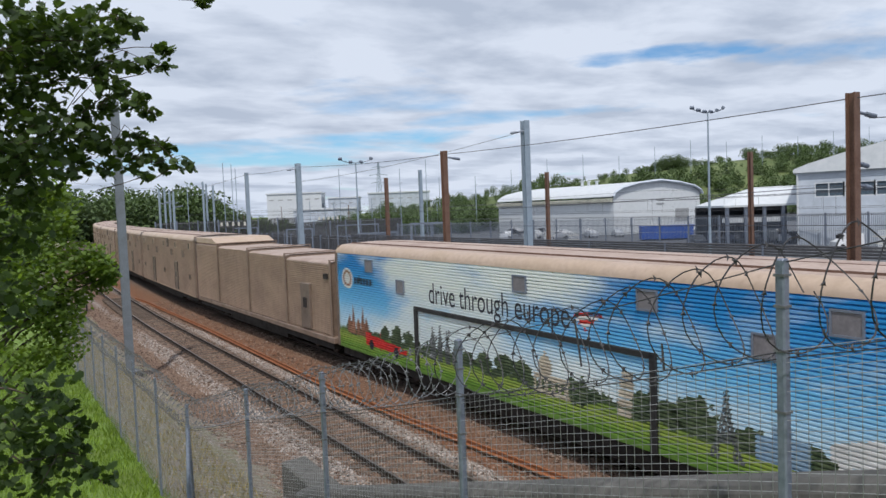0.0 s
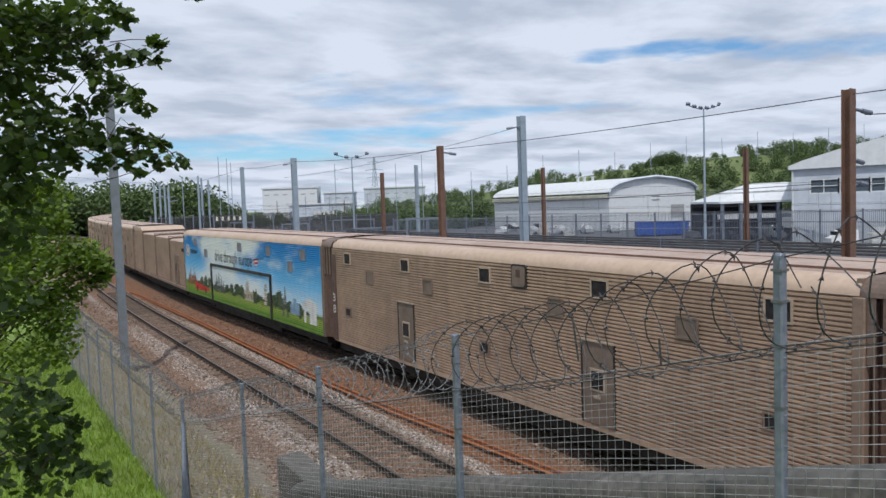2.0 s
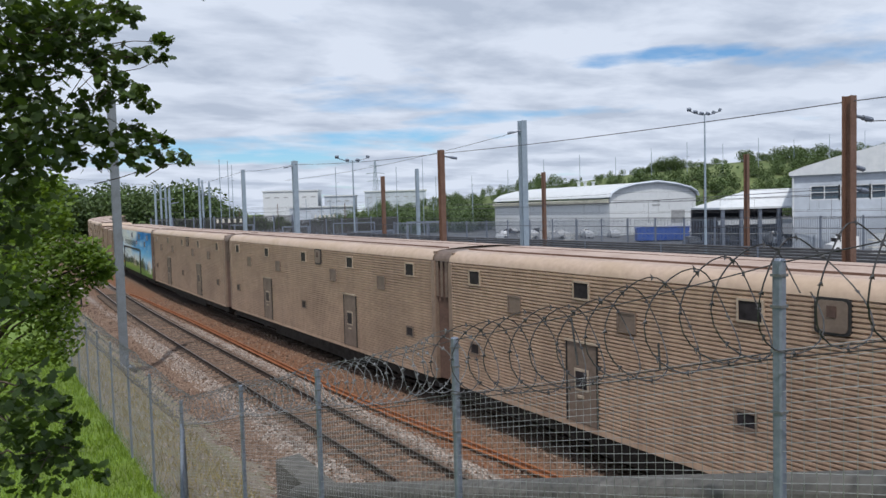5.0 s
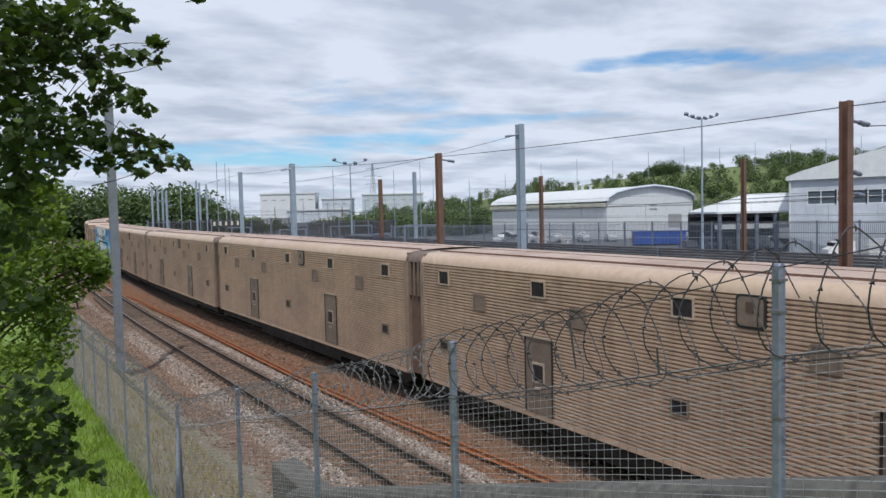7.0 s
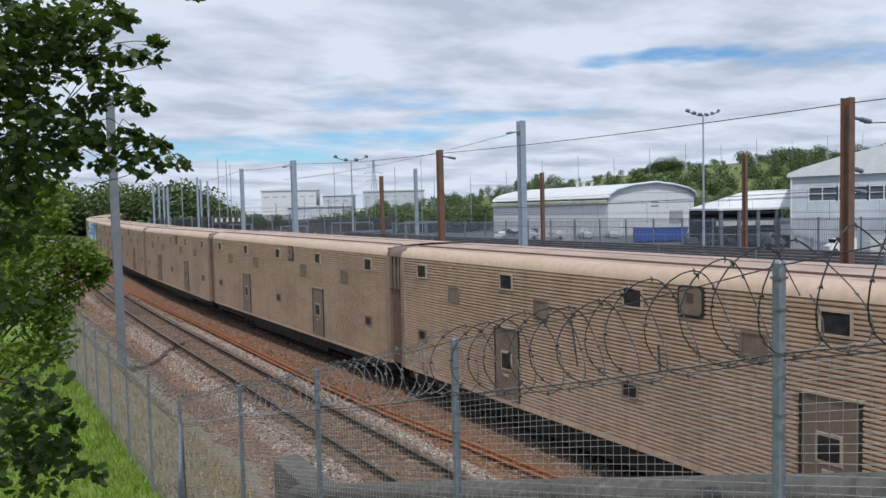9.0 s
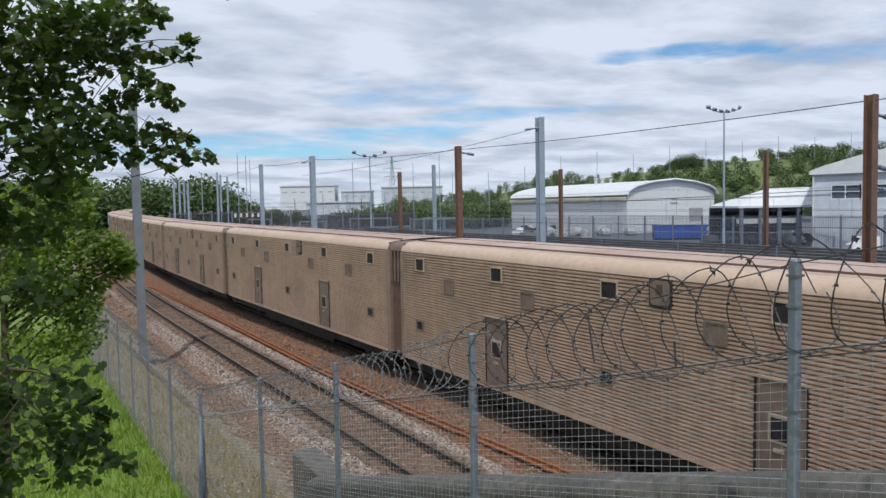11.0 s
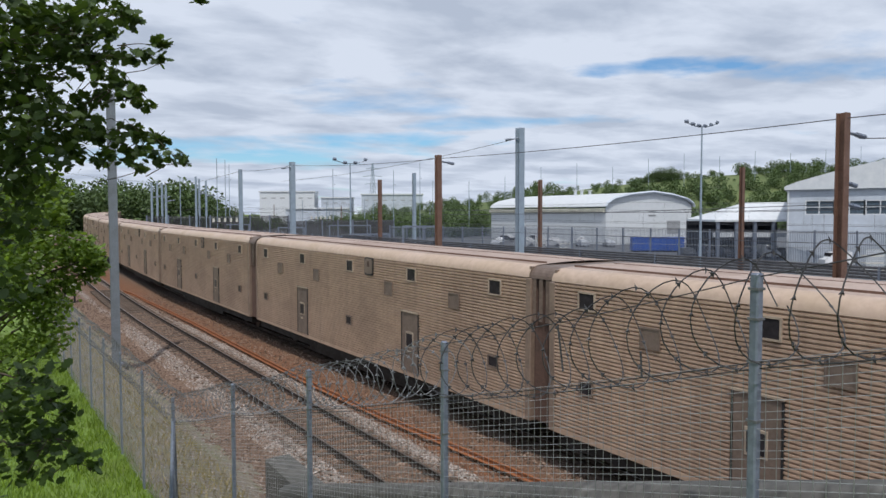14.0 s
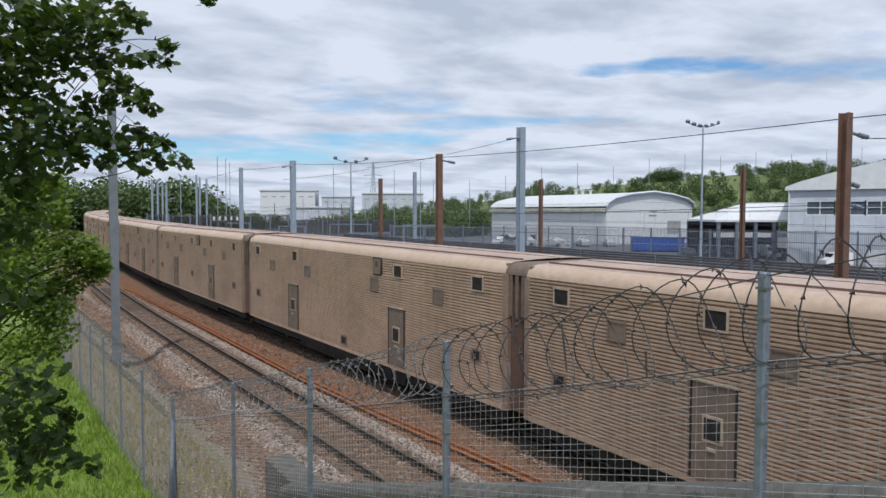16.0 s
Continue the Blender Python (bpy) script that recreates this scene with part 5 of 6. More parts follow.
def skip_bin():
    s = root("blue_container", pose(95.0, 92.8, 0, 0, 0, -36), "blue ribbed steel waste container on the yard", "container")
    part("body", boxes((-4.6, 4.6, -1.2, 1.2, 0.2, 2.5), bevel=0.05), M["blue"], s)
    part("rim", boxes((-4.7, 4.7, -1.3, 1.3, 2.45, 2.6)), M["blue"], s)
    first = None
    for i in range(10):
        if first is None:
            first = o = part("rib", boxes((-0.06, 0.06, -1.28, -1.19, 0.25, 2.45)), M["blue"], s)
        else:
            o = new("rib", first.data)
            o.parent = s
        o.location = (-4.3 + i * 0.955, 0, 0)
    part("skid", boxes((-4.5, 4.5, -1.0, -0.8, 0, 0.2), (-4.5, 4.5, 0.8, 1.0, 0, 0.2)), M["black"], s)
    return s


skip_bin()


def paint(name, c):
    return surface(name, tuple(v * 0.85 for v in c), c, 3, 0.6, 0.3, 0.1, 0)


PAINTS = [paint("silver_paint", (0.45, 0.47, 0.5)), paint("white_paint", (0.75, 0.76, 0.78)), paint("dark_blue_paint", (0.03, 0.05, 0.14)), paint("red_paint", (0.4, 0.03, 0.03)), paint("black_paint", (0.02, 0.02, 0.025))]


def car(name, m, paint_mat, label, L_=4.3, W=1.75, H=1.48, van=False):
    c = root(name, m, label, "car" if not van else "van", "parked vehicles")
    if van:
        side = [(-L_ / 2, 0.35), (L_ / 2, 0.35), (L_ / 2, 0.95), (L_ / 2 - 0.6, 1.15), (L_ / 2 - 1.3, H), (-L_ / 2, H)]
    else:
        side = [(-L_ / 2, 0.35), (L_ / 2, 0.35), (L_ / 2, 0.75), (L_ / 2 - 1.1, 0.95), (L_ / 2 - 1.8, H), (-L_ / 2 + 0.9, H), (-L_ / 2 + 0.2, 0.98), (-L_ / 2, 0.9)]
    bm = bmesh.new()
    a = [bm.verts.new((x, -W / 2, z)) for x, z in side]
    b = [bm.verts.new((x, W / 2, z)) for x, z in side]
    for k in range(len(side)):
        j = (k + 1) % len(side)
        bm.faces.new((a[k], a[j], b[j], b[k]))
    bm.faces.new(a[::-1])
    bm.faces.new(b)
    for v in bm.verts:
        if v.co.z > 1.0:
            v.co.y *= 0.84
    bmesh.ops.recalc_face_normals(bm, faces=bm.faces)
    part("body", bm, paint_mat, c)
    g = 0.015
    if van:
        part("windscreen", boxes((L_ / 2 - 1.2, L_ / 2 - 0.75, -W * 0.4, W * 0.4, 1.25, H - 0.15)), M["glass"], c)
    else:
        part("side_glass", boxes((-L_ / 2 + 0.9, L_ / 2 - 1.75, -W * 0.44 - g, W * 0.44 + g, 1.02, H - 0.12)), M["glass"], c)
    first = None
    for x in (-L_ / 2 + 0.75, L_ / 2 - 0.8):
        for y in (-W / 2 + 0.08, W / 2 - 0.08):
            if first is None:
                bm = bmesh.new()
                tube(bm, [(0, -0.11, 0), (0, 0.11, 0)], 0.32, 12)
                first = o = part("wheel", bm, M["rubber"], c)
            else:
                o = new("wheel", first.data)
                o.parent = c
            o.location = (x, y, 0.32)
    return c


cars = [car("parked_car", pose(150, 235, 0, 0, 0, 20), p, l + " parked on the open yard") for p, l in zip(PAINTS, ("silver hatchback", "white hatchback", "dark blue car", "red hatchback", "black car"))]
rng = random.Random(4)
for c, (x, y) in zip(cars, ((150, 232), (160, 262), (176, 300), (148, 300), (168, 338))):
    c.matrix_world = pose(x, y, 0, 0, 0, rng.uniform(-20, 60))
for i in range(26):
    row = i // 9
    src = cars[rng.randrange(5)]
    copy_thing(src, pose(130 + row * 22 + (i % 9) * 9.0 + rng.uniform(-1, 1), 235 + row * 40 + (i % 9) * 5.0, 0, 0, 0, rng.choice((20, 110, 200)) + rng.uniform(-6, 6)))
for i in range(22):
    bearing, away = radians(33.5 + 0.55 * i + rng.uniform(-0.2, 0.2)), 150 + 14 * (i % 4) + rng.uniform(-3, 3)
    copy_thing(cars[(0, 1, 4, 1)[i % 4]], pose(away * math.sin(bearing), away * math.cos(bearing), 0, 0, 0, rng.choice((-30, 60)) + rng.uniform(-5, 5)))
for i in range(6):
    car("parked_van" if i in (1, 4) else "parked_car", pose(83.5 + i * 2.6, 76.5 - i * 1.7, 0, 0, 0, 235), M["dark_vehicle"] if i != 4 else PAINTS[1], "dark vehicle parked under the canopy" if i != 4 else "white van parked under the canopy", 4.8, 1.9, 2.1 if i in (1, 4) else 1.6, i in (1, 4))
car("parked_van", pose(84.6, 53.8, 0, 0, 0, 150), PAINTS[1], "white van parked by the tall hall", 3.6, 1.7, 1.95, True)


def light_mast(x, y, h, heads, label):
    r = root("yard_light_mast", pose(x, y, 0), label, "light mast", "yard lights")
    bm = bmesh.new()
    tube(bm, [(0, 0, 0), (0, 0, h)], 0.17, 8, 0.08)
    part("pole", bm, M["mast_grey"], r)
    bm = bmesh.new()
    tube(bm, [(-2.0, 0.6, h + 0.45), (-0.7, 0.2, h + 0.05), (0.7, -0.2, h + 0.05), (2.0, -0.6, h + 0.45)], 0.06, 6)
    part("crossbar", bm, M["galv"], r)
    for i in range(heads):
        t = -1 + 2 * i / (heads - 1)
        bm = boxes((-0.24, 0.24, -0.18, 0.18, -0.16, 0.18), bevel=0.04)
        o = part("floodlight", bm, M["galv"], r, "grey floodlight head")
        o.location = (t * 2.0, -t * 0.6, h + 0.15 + 0.45 * max(0, abs(t) - 0.35) / 0.65)
        o.rotation_euler = (radians(30), 0, radians(40 * t))
    return r


light_mast(63.8, 58.4, 17.2, 6, "tall grey floodlight mast over the yard")
light_mast(33.4, 91.5, 13.7, 4, "grey floodlight mast over the sidings")


def far_mast(x, y, h, w, material, label):
    r = root("slim_mast", pose(x, y, -0.1), label, "mast", "slim masts over the sidings")
    bm = bmesh.new()
    tube(bm, [(0, 0, 0), (0, 0, h)], w, 6, w * 0.85)
    part("pole", bm, material, r)
    bm = bmesh.new()
    tube(bm, [(0, 0, h * 0.8), (w * 6, -w * 3, h * 0.8 + 0.2)], w * 0.4, 5)
    part("bracket", bm, M["galv"], r)
    return r


rng = random.Random(9)
for x, y, z, w in [(14.2, 124.4, 12.0, 0.2), (15.6, 127.2, 12.3, 0.2), (16.9, 129.9, 12.1, 0.2), (14.8, 116.9, 11.1, 0.2), (25.6, 155.3, 14.4, 0.1), (20.7, 122.8, 13.0, 0.2), (22.7, 128.7, 12.9, 0.2), (22.6, 123.9, 12.4, 0.2), (29.2, 141.4, 17.4, 0.08), (33.4, 150.6, 17.8, 0.08), (39.9, 170.2, 18.3, 0.08), (51.8, 138.9, 15.9, 0.08), (71.8, 150.1, 16.8, 0.08), (82.1, 155.7, 19.2, 0.08)]:
    far_mast(x, y, z + 0.1, w, M["mast_grey"], "slim blue-grey mast over the curving sidings" if w > 0.15 else "thin grey pole among the sidings")
for i in range(22):
    t = i / 21
    far_mast(60 + 95 * t + rng.uniform(-6, 6), 190 + 110 * rng.random() - 60 * t, 9 + rng.uniform(-2, 4), 0.13, M["mast_grey"] if i % 3 else M["mast_brown"], "slim mast among the far sidings")
for i in range(14):
    x = 190 + i * 16
    y = 326 - i * 9.5
    far_mast(x, y, 12 + rng.uniform(2, 6) + float(height(x, y)), 0.16, M["mast_grey"], "slim mast before the wooded hill")


def portal(x, y, w, h, label):
    r = root("siding_portal", pose(x, y, 0, 0, 0, -35), label, "gantry", "white portals over the sidings")
    part("leg", boxes((-0.09, 0.09, -0.09, 0.09, 0, h)), M["galv"], r)
    part("leg", boxes((w - 0.09, w + 0.09, -0.09, 0.09, 0, h)), M["galv"], r)
    part("beam", boxes((-0.09, w + 0.09, -0.09, 0.09, h, h + 0.14)), M["galv"], r)
    return r


for x, y, w, h in ((19.5, 52, 3.0, 5.9), (22, 88, 3.2, 5.2), (20, 104, 3.4, 5.4), (26, 76, 4.5, 4.6), (34, 100, 6, 5.2), (50, 110, 5, 4.6)):
    portal(x, y, w, h, "white tubular portal beside the sidings")


def pylon():
    r = root("lattice_pylon", pose(446, 900, 0), "far lattice electricity pylon", "pylon")
    H = 74
    bm = bmesh.new()
    for sx in (-1, 1):
        for sy in (-1, 1):
            tube(bm, [(sx * 6, sy * 6, 0), (sx * 2.2, sy * 2.2, H * 0.55), (sx * 0.6, sy * 0.6, H)], 0.4, 4)
    for k in range(9):
        z0, z1 = H * k / 9, H * (k + 1) / 9
        w0 = 6 - 5.4 * k / 9
        for sg in (1, -1):
            tube(bm, [(sg * w0, -w0, z0), (-sg * w0 * 0.9, -w0 * 0.9, z1)], 0.25, 3)
    part("tower", bm, M["mast_grey"], r)
    for z, w in ((H * 0.62, 10), (H * 0.76, 12), (H * 0.9, 8)):
        bm = bmesh.new()
        tube(bm, [(-w, 4, z), (0, 0, z + 1.5), (w, -4, z)], 0.4, 4)
        part("arm", bm, M["mast_grey"], r)
    return r


pylon()


def far_building(x, y, w, d, h, rz, mt, label):
    b = root("far_building", pose(x, y, 0, 0, 0, rz), label, "building", "far terminal buildings")
    part("wall", boxes((0, w, 0, d, 0, h)), mt, b)
    part("roof", boxes((-0.6, w + 0.6, -0.6, d + 0.6, h, h + 0.8)), M["white_clad"], b)
    n = int(w / 6)
    for i in range(n):
        part("window", boxes((i * 6 + 1.5, i * 6 + 4.5, -0.1, 0.15, h * 0.80, h * 0.83)), M["grey_door"], b)
    return b


far_building(150, 480, 36, 20, 21, -30, M["white_clad"], "far white terminal building")
far_building(186, 462, 20, 20, 17, -30, M["grey_clad"], "far pale grey terminal building")
far_building(118, 345, 30, 12, 9, -30, M["grey_clad"], "long low grey terminal building")
far_building(205, 440, 40, 20, 19, -30, M["grey_clad"], "far flat grey terminal building")


def hut():
    r = root("trackside_box", pose(-3.2, 68, 0, 0, 0, -10), "small weathered white trackside cabinet on legs", "cabinet")
    part("body", boxes((-0.45, 0.45, -0.4, 0.4, 0.55, 1.15), bevel=0.03), M["hut_white"], r)
    part("lid", boxes((-0.5, 0.5, -0.45, 0.45, 1.15, 1.22)), M["hut_white"], r)
    for x in (-0.35, 0.35):
        part("leg", boxes((x - 0.05, x + 0.05, -0.3, 0.3, -0.5, 0.55)), M["black"], r)
    return r


hut()



def insulator_rack(x, y, z, label):
    r = root("insulator_rack", pose(x, y, 0, 0, 0, -30), label, "insulators", "insulator racks")
    part("post", boxes((-0.08, 0.08, -0.08, 0.08, -0.1, z)), M["cable"], r)
    part("bar", boxes((-1.3, 1.3, -0.06, 0.06, z, z + 0.12)), M["cable"], r)
    for k in range(5):
        bm = bmesh.new()
        for q in range(3):
            tube(bm, [(-1.1 + 0.55 * k, 0, z + 0.12 + 0.12 * q), (-1.1 + 0.55 * k, 0, z + 0.24 + 0.12 * q)], 0.13, 8, 0.07)
        part("insulator", bm, M["hut_white"], r, "white ribbed insulator")


insulator_rack(10.6, 71, 6.1, "white insulators on a dark steel rack behind the train")
insulator_rack(25.5, 83, 6.2, "white insulators on a dark steel rack by the sidings")


def crate_stack(x, y, n, label):
    r = root("cage_stack", pose(x, y, 0, 0, 0, -32), label, "cage pallets", "stacked cages in the yard")
    for k in range(n):
        bm = boxes((-1.1, 1.1, -0.6, 0.6, k * 0.85, k * 0.85 + 0.12))
        c = part("pallet", bm, M["hut_white"], r)
        bm = bmesh.new()
        for i in range(9):
            xx = -1.1 + 2.2 * i / 8
            tube(bm, [(xx, -0.6, k * 0.85 + 0.1), (xx, -0.6, k * 0.85 + 0.83)], 0.03, 4)
        for i in range(4):
            zz = k * 0.85 + 0.16 + 0.21 * i
            tube(bm, [(-1.1, -0.6, zz), (1.1, -0.6, zz)], 0.03, 4)
        part("cage", bm, M["white_clad"], c)
    return r


for x, y, n in ((97, 87, 3), (99.5, 85.4, 3), (102, 84, 2), (84, 118, 2), (87, 116, 3), (90, 112, 2)):
    crate_stack(x, y, n, "white wire cages stacked beside the container")
for k, (x, y) in enumerate(((82.5, 48), (85, 45.5), (88, 43), (91, 40.5), (94, 37))):
    crate_stack(x, y, 3, "white wire cages stacked before the tall hall")

# ---------------- plants ----------------


def leaf_mesh(rng, n, radius, size, lobed, flat=0.75, fill=0.55):
    """Verts and faces of n leaves spread over a clump."""
    lobes = [(0, 0), (0.12, 0.18), (0.32, 0.22), (0.22, 0.38), (0.42, 0.5), (0.27, 0.62), (0.3, 0.8), (0.0, 1.0)] if lobed else [(0, 0), (0.26, 0.3), (0.3, 0.6), (0.0, 1.0)]
    outline = lobes + [(-x, y) for x, y in lobes[-2:0:-1]]
    V, F = [], []
    for _ in range(n):
        d = Vector((rng.gauss(0, 1), rng.gauss(0, 1), rng.gauss(0, 1))).normalized()
        p = d * radius * (rng.random() ** fill)
        p.z *= flat
        q = Euler((rng.uniform(-1.1, 1.1), rng.uniform(-1.1, 1.1), rng.uniform(0, 6.28))).to_matrix()
        s = size * rng.uniform(0.65, 1.25)
        k = len(V)
        bend = rng.uniform(-0.25, 0.1)
        for x, y in outline:
            V.append(p + q @ Vector((x * s, (y - 0.3) * s, bend * s * (abs(x) * 1.5 + y * y * 0.6))))
        F.append(tuple(range(k, k + len(outline))))
    return V, F


def foliage_part(name, thing, at, radius, n, size, lobed, material, rng, twigs=5):
    V, F = leaf_mesh(rng, n, radius, size, lobed)
    me = bpy.data.meshes.new(name)
    me.from_pydata(V, [], F)
    me.materials.append(material)
    o = new(name, me)
    o.parent = thing
    o.location = at
    o["kind"] = "stuff"
    return o


OAK_AT = Vector((-11.2, 5.8, 0.0))
OAK_AT.z = float(height(OAK_AT.x, OAK_AT.y))
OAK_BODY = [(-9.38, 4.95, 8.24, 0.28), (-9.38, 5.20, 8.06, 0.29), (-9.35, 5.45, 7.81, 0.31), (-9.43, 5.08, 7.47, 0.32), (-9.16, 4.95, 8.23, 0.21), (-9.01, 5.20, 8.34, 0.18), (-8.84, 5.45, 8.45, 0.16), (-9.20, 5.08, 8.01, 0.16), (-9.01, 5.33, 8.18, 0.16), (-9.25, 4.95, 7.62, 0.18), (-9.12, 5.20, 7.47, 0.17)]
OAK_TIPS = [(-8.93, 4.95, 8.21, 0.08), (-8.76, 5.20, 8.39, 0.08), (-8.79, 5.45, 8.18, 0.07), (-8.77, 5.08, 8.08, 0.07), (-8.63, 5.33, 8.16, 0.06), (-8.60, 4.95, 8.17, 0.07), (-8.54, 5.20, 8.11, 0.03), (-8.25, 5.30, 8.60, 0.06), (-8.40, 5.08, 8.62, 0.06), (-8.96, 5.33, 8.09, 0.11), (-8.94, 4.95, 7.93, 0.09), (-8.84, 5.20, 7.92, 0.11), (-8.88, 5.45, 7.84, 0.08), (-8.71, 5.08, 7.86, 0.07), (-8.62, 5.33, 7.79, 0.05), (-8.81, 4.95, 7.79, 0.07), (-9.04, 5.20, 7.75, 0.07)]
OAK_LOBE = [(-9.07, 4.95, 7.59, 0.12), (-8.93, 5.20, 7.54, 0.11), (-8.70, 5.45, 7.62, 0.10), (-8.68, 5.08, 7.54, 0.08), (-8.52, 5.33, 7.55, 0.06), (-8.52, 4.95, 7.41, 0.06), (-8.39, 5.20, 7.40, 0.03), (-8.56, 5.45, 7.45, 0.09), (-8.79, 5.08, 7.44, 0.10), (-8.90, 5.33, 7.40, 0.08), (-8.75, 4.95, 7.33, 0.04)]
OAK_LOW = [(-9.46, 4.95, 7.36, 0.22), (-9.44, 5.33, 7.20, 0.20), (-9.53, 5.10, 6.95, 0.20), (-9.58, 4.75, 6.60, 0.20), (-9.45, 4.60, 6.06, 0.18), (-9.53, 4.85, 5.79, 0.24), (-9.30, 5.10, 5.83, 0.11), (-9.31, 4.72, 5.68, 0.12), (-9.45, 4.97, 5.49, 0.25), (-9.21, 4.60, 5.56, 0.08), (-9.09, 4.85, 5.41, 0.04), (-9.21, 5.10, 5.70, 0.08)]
SWAY = []


def oak():
    t = root("oak_tree", pose(*OAK_AT), "leafy oak tree whose boughs overhang the fence", "tree")
    rng = random.Random(12)
    bm = bmesh.new()
    tube(bm, [(0, 0, -0.4), (0.05, 0.02, 1.2), (0.12, -0.05, 3.0), (0.1, 0.1, 5.2), (0.25, 0.0, 7.5)], 0.28, 10, 0.08)
    part("trunk", bm, M["bark"], t, "brown furrowed trunk", True)
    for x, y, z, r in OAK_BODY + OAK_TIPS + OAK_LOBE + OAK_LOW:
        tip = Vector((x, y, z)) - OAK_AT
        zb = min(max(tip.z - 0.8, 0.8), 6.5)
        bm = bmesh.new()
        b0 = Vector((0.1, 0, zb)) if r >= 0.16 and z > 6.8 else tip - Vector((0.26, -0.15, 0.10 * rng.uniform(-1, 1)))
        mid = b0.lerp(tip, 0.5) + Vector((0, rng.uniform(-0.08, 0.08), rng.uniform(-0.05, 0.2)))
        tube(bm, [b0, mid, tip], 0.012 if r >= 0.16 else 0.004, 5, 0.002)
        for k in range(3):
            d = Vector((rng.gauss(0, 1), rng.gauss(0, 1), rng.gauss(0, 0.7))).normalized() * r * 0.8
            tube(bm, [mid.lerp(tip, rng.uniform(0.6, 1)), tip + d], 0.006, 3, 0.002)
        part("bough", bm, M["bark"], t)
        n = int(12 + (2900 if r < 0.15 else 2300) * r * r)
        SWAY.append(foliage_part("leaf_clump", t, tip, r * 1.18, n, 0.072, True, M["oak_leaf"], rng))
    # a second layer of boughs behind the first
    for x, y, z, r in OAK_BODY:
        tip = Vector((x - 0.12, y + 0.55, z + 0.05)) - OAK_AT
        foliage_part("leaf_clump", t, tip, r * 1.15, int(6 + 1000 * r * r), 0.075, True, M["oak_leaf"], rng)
    # the body of the crown, out of reach of the eye but for its edge
    for k in range(14):
        a = rng.uniform(0, 6.28)
        at = Vector((rng.uniform(-1.2, 0.8), rng.uniform(-1.2, 0.1), rng.uniform(1.0, 6.8)))
        if 1.8 < at.z < 4.0:
            at.x = min(at.x, 0.75)
        foliage_part("leaf_clump", t, at, rng.uniform(0.45, 0.75), 300, 0.12, True, M["oak_leaf"], rng)
    # leaves nearer the stem
    for k in [0, 1, 2, 3, 7, 8, 9, 10, 11, 12]:
        at = Vector((rng.uniform(-10.0, -9.7), rng.uniform(5.0, 5.5), 5.0 + 0.29 * k)) - OAK_AT
        foliage_part("leaf_clump", t, at, 0.34, 190, 0.095, True, M["oak_leaf"], rng)
    # unseen upper crown, added to shade the lower boughs and the grass below
    for k in range(8):
        tip = Vector((rng.uniform(-11.0, -9.5), rng.uniform(1.7, 3.3), rng.uniform(9.3, 10.3))) - OAK_AT
        b0 = Vector((0.15, 0.05, 6.3))
        bm = bmesh.new()
        tube(bm, [b0, b0.lerp(tip, 0.5) + Vector((0, 0, 0.35)), tip], 0.03, 5, 0.008)
        part("bough", bm, M["bark"], t)
        foliage_part("leaf_clump", t, tip, 0.6, 300, 0.12, True, M["oak_leaf"], rng)
    return t


oak()
BUSH_TIPS = [(-9.05, 9.96, 7.25, 0.42), (-8.86, 9.72, 6.62, 0.32), (-9.05, 9.98, 6.7, 0.5), (-9.1, 10.06, 6.02, 0.55), (-9.0, 9.85, 6.01, 0.33), (-9.22, 9.58, 6.47, 0.5), (-8.62, 9.87, 6.45, 0.24), (-9.0, 9.72, 5.64, 0.36), (-9.42, 9.62, 5.5, 0.45), (-9.6, 9.9, 7.0, 0.6), (-9.7, 9.9, 6.2, 0.6), (-8.50, 9.52, 6.52, 0.18), (-8.85, 9.72, 7.0, 0.2), (-8.95, 9.65, 5.88, 0.25), (-8.98, 9.52, 5.48, 0.26), (-8.40, 9.69, 6.38, 0.14), (-8.92, 9.99, 7.42, 0.24), (-8.47, 9.87, 6.28, 0.20), (-8.57, 9.72, 6.64, 0.24), (-8.78, 9.85, 6.18, 0.26)]


def bush():
    at = Vector((-9.9, 10.2, float(height(-9.9, 10.2))))
    t = root("young_maple", pose(*at), "sunlit light green young tree behind the oak", "tree")
    rng = random.Random(22)
    bm = bmesh.new()
    tube(bm, [(0, 0, -0.3), (0.1, 0, 1.5), (0.2, -0.1, 4.2)], 0.09, 8, 0.03)
    part("trunk", bm, M["bark"], t, "", True)
    for x, y, z, r in BUSH_TIPS:
        tip = Vector((x, y, z)) - at
        bm = bmesh.new()
        b0 = Vector((0.15, 0, max(0.6, tip.z - 0.7)))
        tube(bm, [b0, b0.lerp(tip, 0.5) + Vector((0, 0, 0.1)), tip], 0.022, 4, 0.005)
        part("bough", bm, M["bark"], t)
        SWAY.append(foliage_part("leaf_clump", t, tip, r, int(120 + 1900 * r * r), 0.07, False, M["bush_leaf"], rng))
    return t


bush()


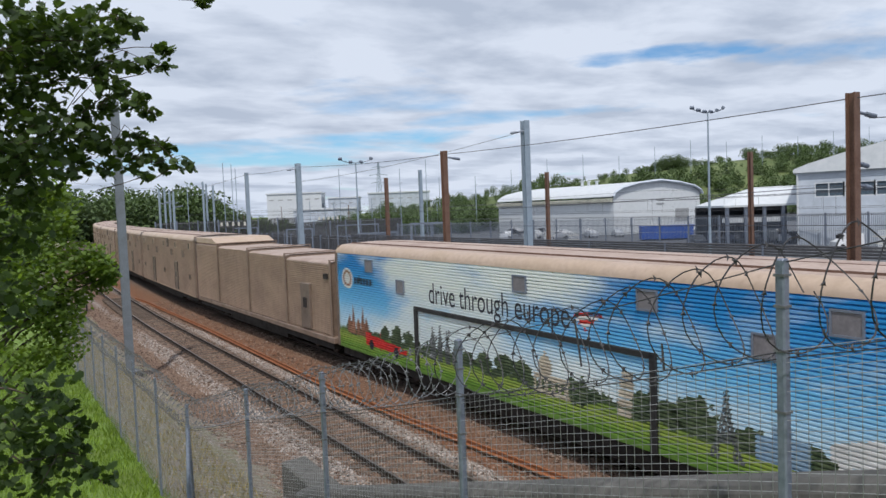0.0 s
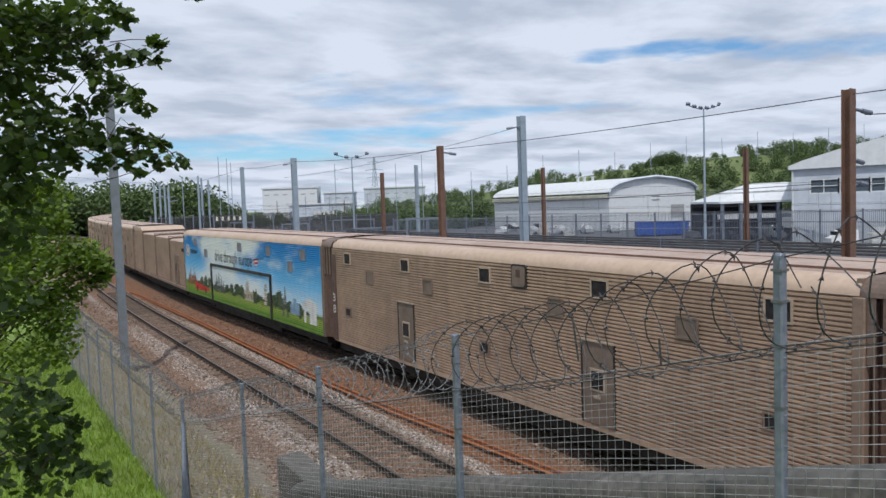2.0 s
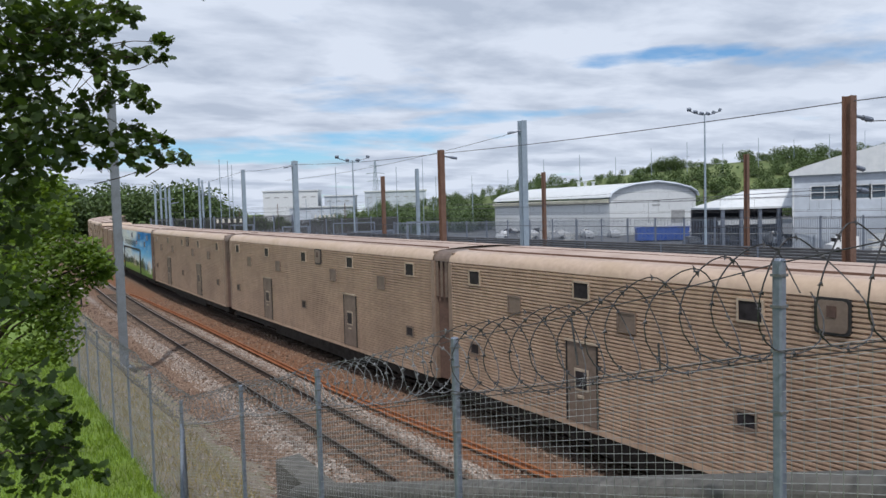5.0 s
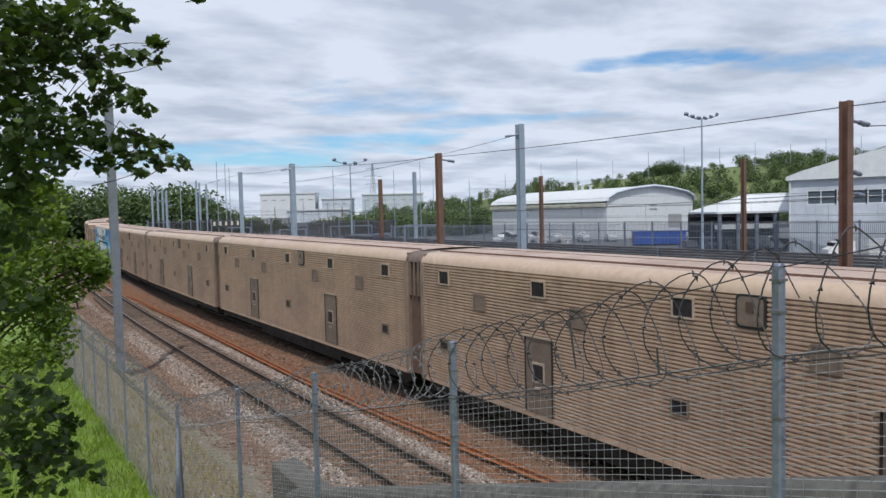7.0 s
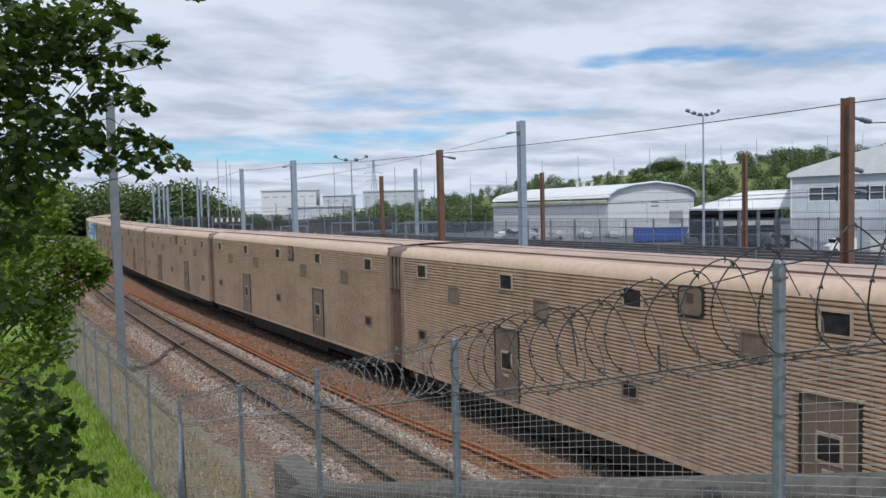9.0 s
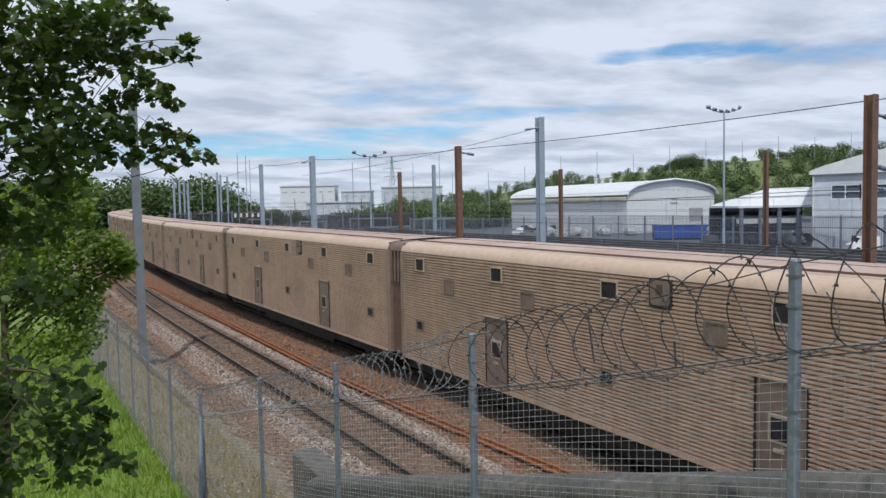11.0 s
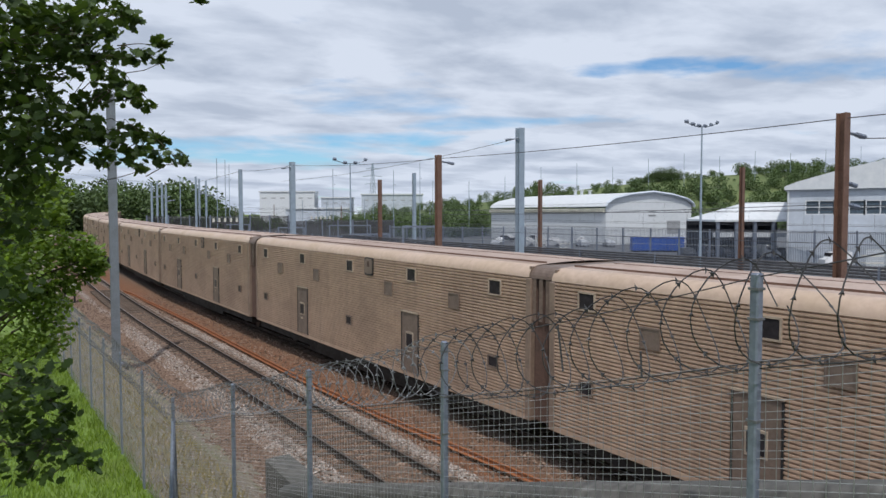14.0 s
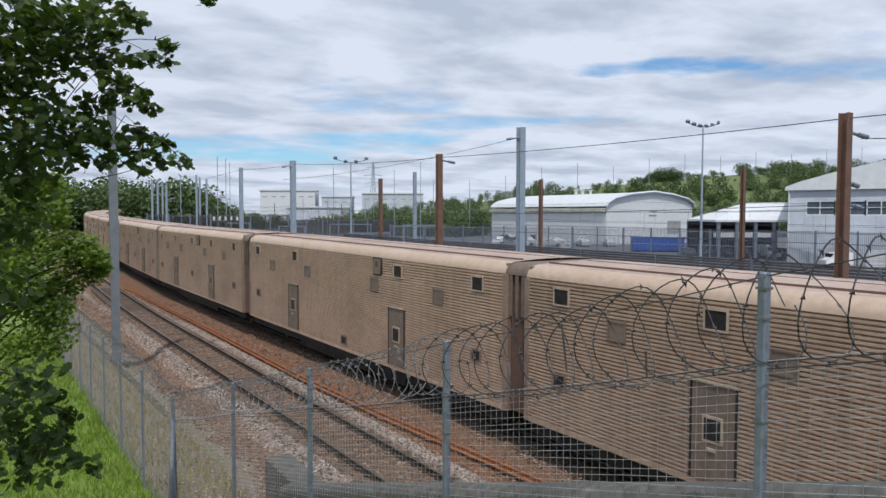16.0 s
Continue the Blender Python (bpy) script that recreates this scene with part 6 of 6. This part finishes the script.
def blades(name, n, region, h, material, label, seed, mask=None):
    rng = np.random.default_rng(seed)
    x0, x1, y0, y1 = region
    xx = x0 + (x1 - x0) * rng.random(n)
    yy = y0 + (y1 - y0) * rng.random(n) ** 1.5
    zz = height(xx, yy) - 0.02
    hh = h * rng.uniform(0.5, 1.4, n)
    ang = rng.uniform(0, 6.28, n)
    dx, dy = np.cos(ang) * 0.012, np.sin(ang) * 0.012
    lx, ly = rng.normal(0, 0.35, n) * hh, rng.normal(0, 0.35, n) * hh
    P = np.stack([np.stack([xx - dx, yy - dy, zz], -1), np.stack([xx + dx, yy + dy, zz], -1), np.stack([xx + lx, yy + ly, zz + hh], -1)], 1).reshape(-1, 3)
    F = np.arange(n * 3).reshape(-1, 3)
    return tagged(raw_mesh(name, P, F.tolist(), material), label, "grass", "", "stuff")


blades("grass", 45000, (-11.5, -6.9, 7.5, 40), 0.16, M["grass"], "bright green mown grass on the bank", 1)
blades("rough_grass", 9000, (-7.0, -4.3, 10, 60), 0.22, M["dry_grass"], "dry yellow-green grass along the cess", 2)


def wood(name, spots, label, seed, size):
    """A belt of far trees: crowns of many leaf clumps with an uneven outline."""
    rng = random.Random(seed)
    V, F, count = [], [], 0
    base = [leaf_mesh(rng, int(210 * size * size), 1.0, 0.27 / size, False, 0.9, 0.45) for _ in range(4)]
    base = [(np.array([tuple(p) for p in v]), np.array(f)) for v, f in base]
    for x, y, r in spots:
        z = float(height(x, y))
        v, f = base[rng.randrange(4)]
        turn = rng.uniform(0, 6.28)
        c, si = math.cos(turn), math.sin(turn)
        sx, sz = r * rng.uniform(0.8, 1.25), r * rng.uniform(0.8, 1.4)
        V.append(np.stack([x + (v[:, 0] * c - v[:, 1] * si) * sx, y + (v[:, 0] * si + v[:, 1] * c) * sx, z + sz * 0.75 + v[:, 2] * sz], -1))
        F.append(f + count)
        count += len(v)
    V, F = np.concatenate(V).tolist(), np.concatenate(F).tolist()
    return tagged(raw_mesh(name, V, F, M["far_leaf"]), label, "trees", "", "stuff")


rng = random.Random(31)
spots = []
for i in range(980):
    along, depth = rng.uniform(-50, 300), 285 + 140 * rng.random() ** 1.2
    spots.append((0.54 * depth + 0.84 * along, 0.84 * depth - 0.54 * along, rng.uniform(1.8, 4.6) * (0.7 if along < 30 else 1.0)))
# the trees are low on the crest, where the grass shows
spots = [(x, y, r * (0.45 if 0.54 * x + 0.84 * y > 375 and 50 < 0.84 * x - 0.54 * y < 150 else 1.0)) for x, y, r in spots]
wood("hill_wood", spots, "dense green trees and scrub on the hillside", 3, 1.4)
spots = [(rng.uniform(-60, 62), rng.uniform(255, 320), rng.uniform(5.0, 10.5)) for _ in range(260)]
spots += [(rng.uniform(60, 92), rng.uniform(300, 330), rng.uniform(2.5, 5.0)) for _ in range(40)]
wood("far_wood", spots, "distant belt of dark green trees", 4, 2.0)
spots = []
for i in range(60):
    bearing, away = radians(rng.uniform(23.5, 33.5)), rng.uniform(205, 250)
    spots.append((away * math.sin(bearing), away * math.cos(bearing), rng.uniform(2.4, 3.6) + 1.2 * (math.degrees(bearing) - 23.5) / 10))
for i in range(40):
    bearing, away = radians(rng.uniform(12, 25)), rng.uniform(318, 345)
    spots.append((away * math.sin(bearing), away * math.cos(bearing), rng.uniform(1.8, 3.2)))
wood("yard_hedge", spots, "green scrub and small trees behind the yard", 8, 1.8)
spots = [(rng.uniform(-26, -7), rng.uniform(80, 150), rng.uniform(2.0, 4.2)) for _ in range(70)]
wood("trackside_wood", spots, "green trees beside the curving line", 5, 3.0)

spots = [(312 + 0.67 * d, 281 - 0.74 * d, 2.4 + 1.7 * math.cos(d / 6.0)) for d in (-8, -6.6, -5.2, -4, -2.6, -1.2, 0, 1.4, 2.8, 4.2, 5.6, 7, 8)]
wood("hilltop_copse", spots, "dark round copse on the crest of the hill", 6, 2.4)

# ---------------- what moves ----------------
def travelled(t):
    """How far along the line the joint behind the painted wagon is: the train slows a little."""
    return 4.72 + 13.107 * t - 0.01425 * t * t


def motions():
    for rear, length, w in TRAIN:
        rows = []
        for t in range(17):
            mid = travelled(t) + rear + length / 2
            a, _ = line(mid - 9, TRACK_GAP)
            b, _ = line(mid + 9, TRACK_GAP)
            d = b - a
            c = (a + b) / 2
            rows.append((t, pose(c.x, c.y, c.z, math.degrees(math.atan2(d.z, math.hypot(d.x, d.y))), 0, -math.degrees(math.atan2(d.x, d.y)))))
        walk(w, rows)
    # the leaf clumps nod in the wind
    for i, o in enumerate(SWAY):
        at = o.location.copy()
        rows = []
        for k in range(17):
            g = 0.025 * math.sin(k * 1.13 + 0.35 * at.z) + 0.014 * math.sin(k * 2.3 + i * 0.15)
            rows.append((k, pose(at.x + g * 0.7, at.y + g * 0.3, at.z + 0.025 * math.sin(k * 0.9 + 0.5 * at.z + 1) - g * 0.4, g * 90, -g * 60, g * 50)))
        walk(o, rows)


motions()
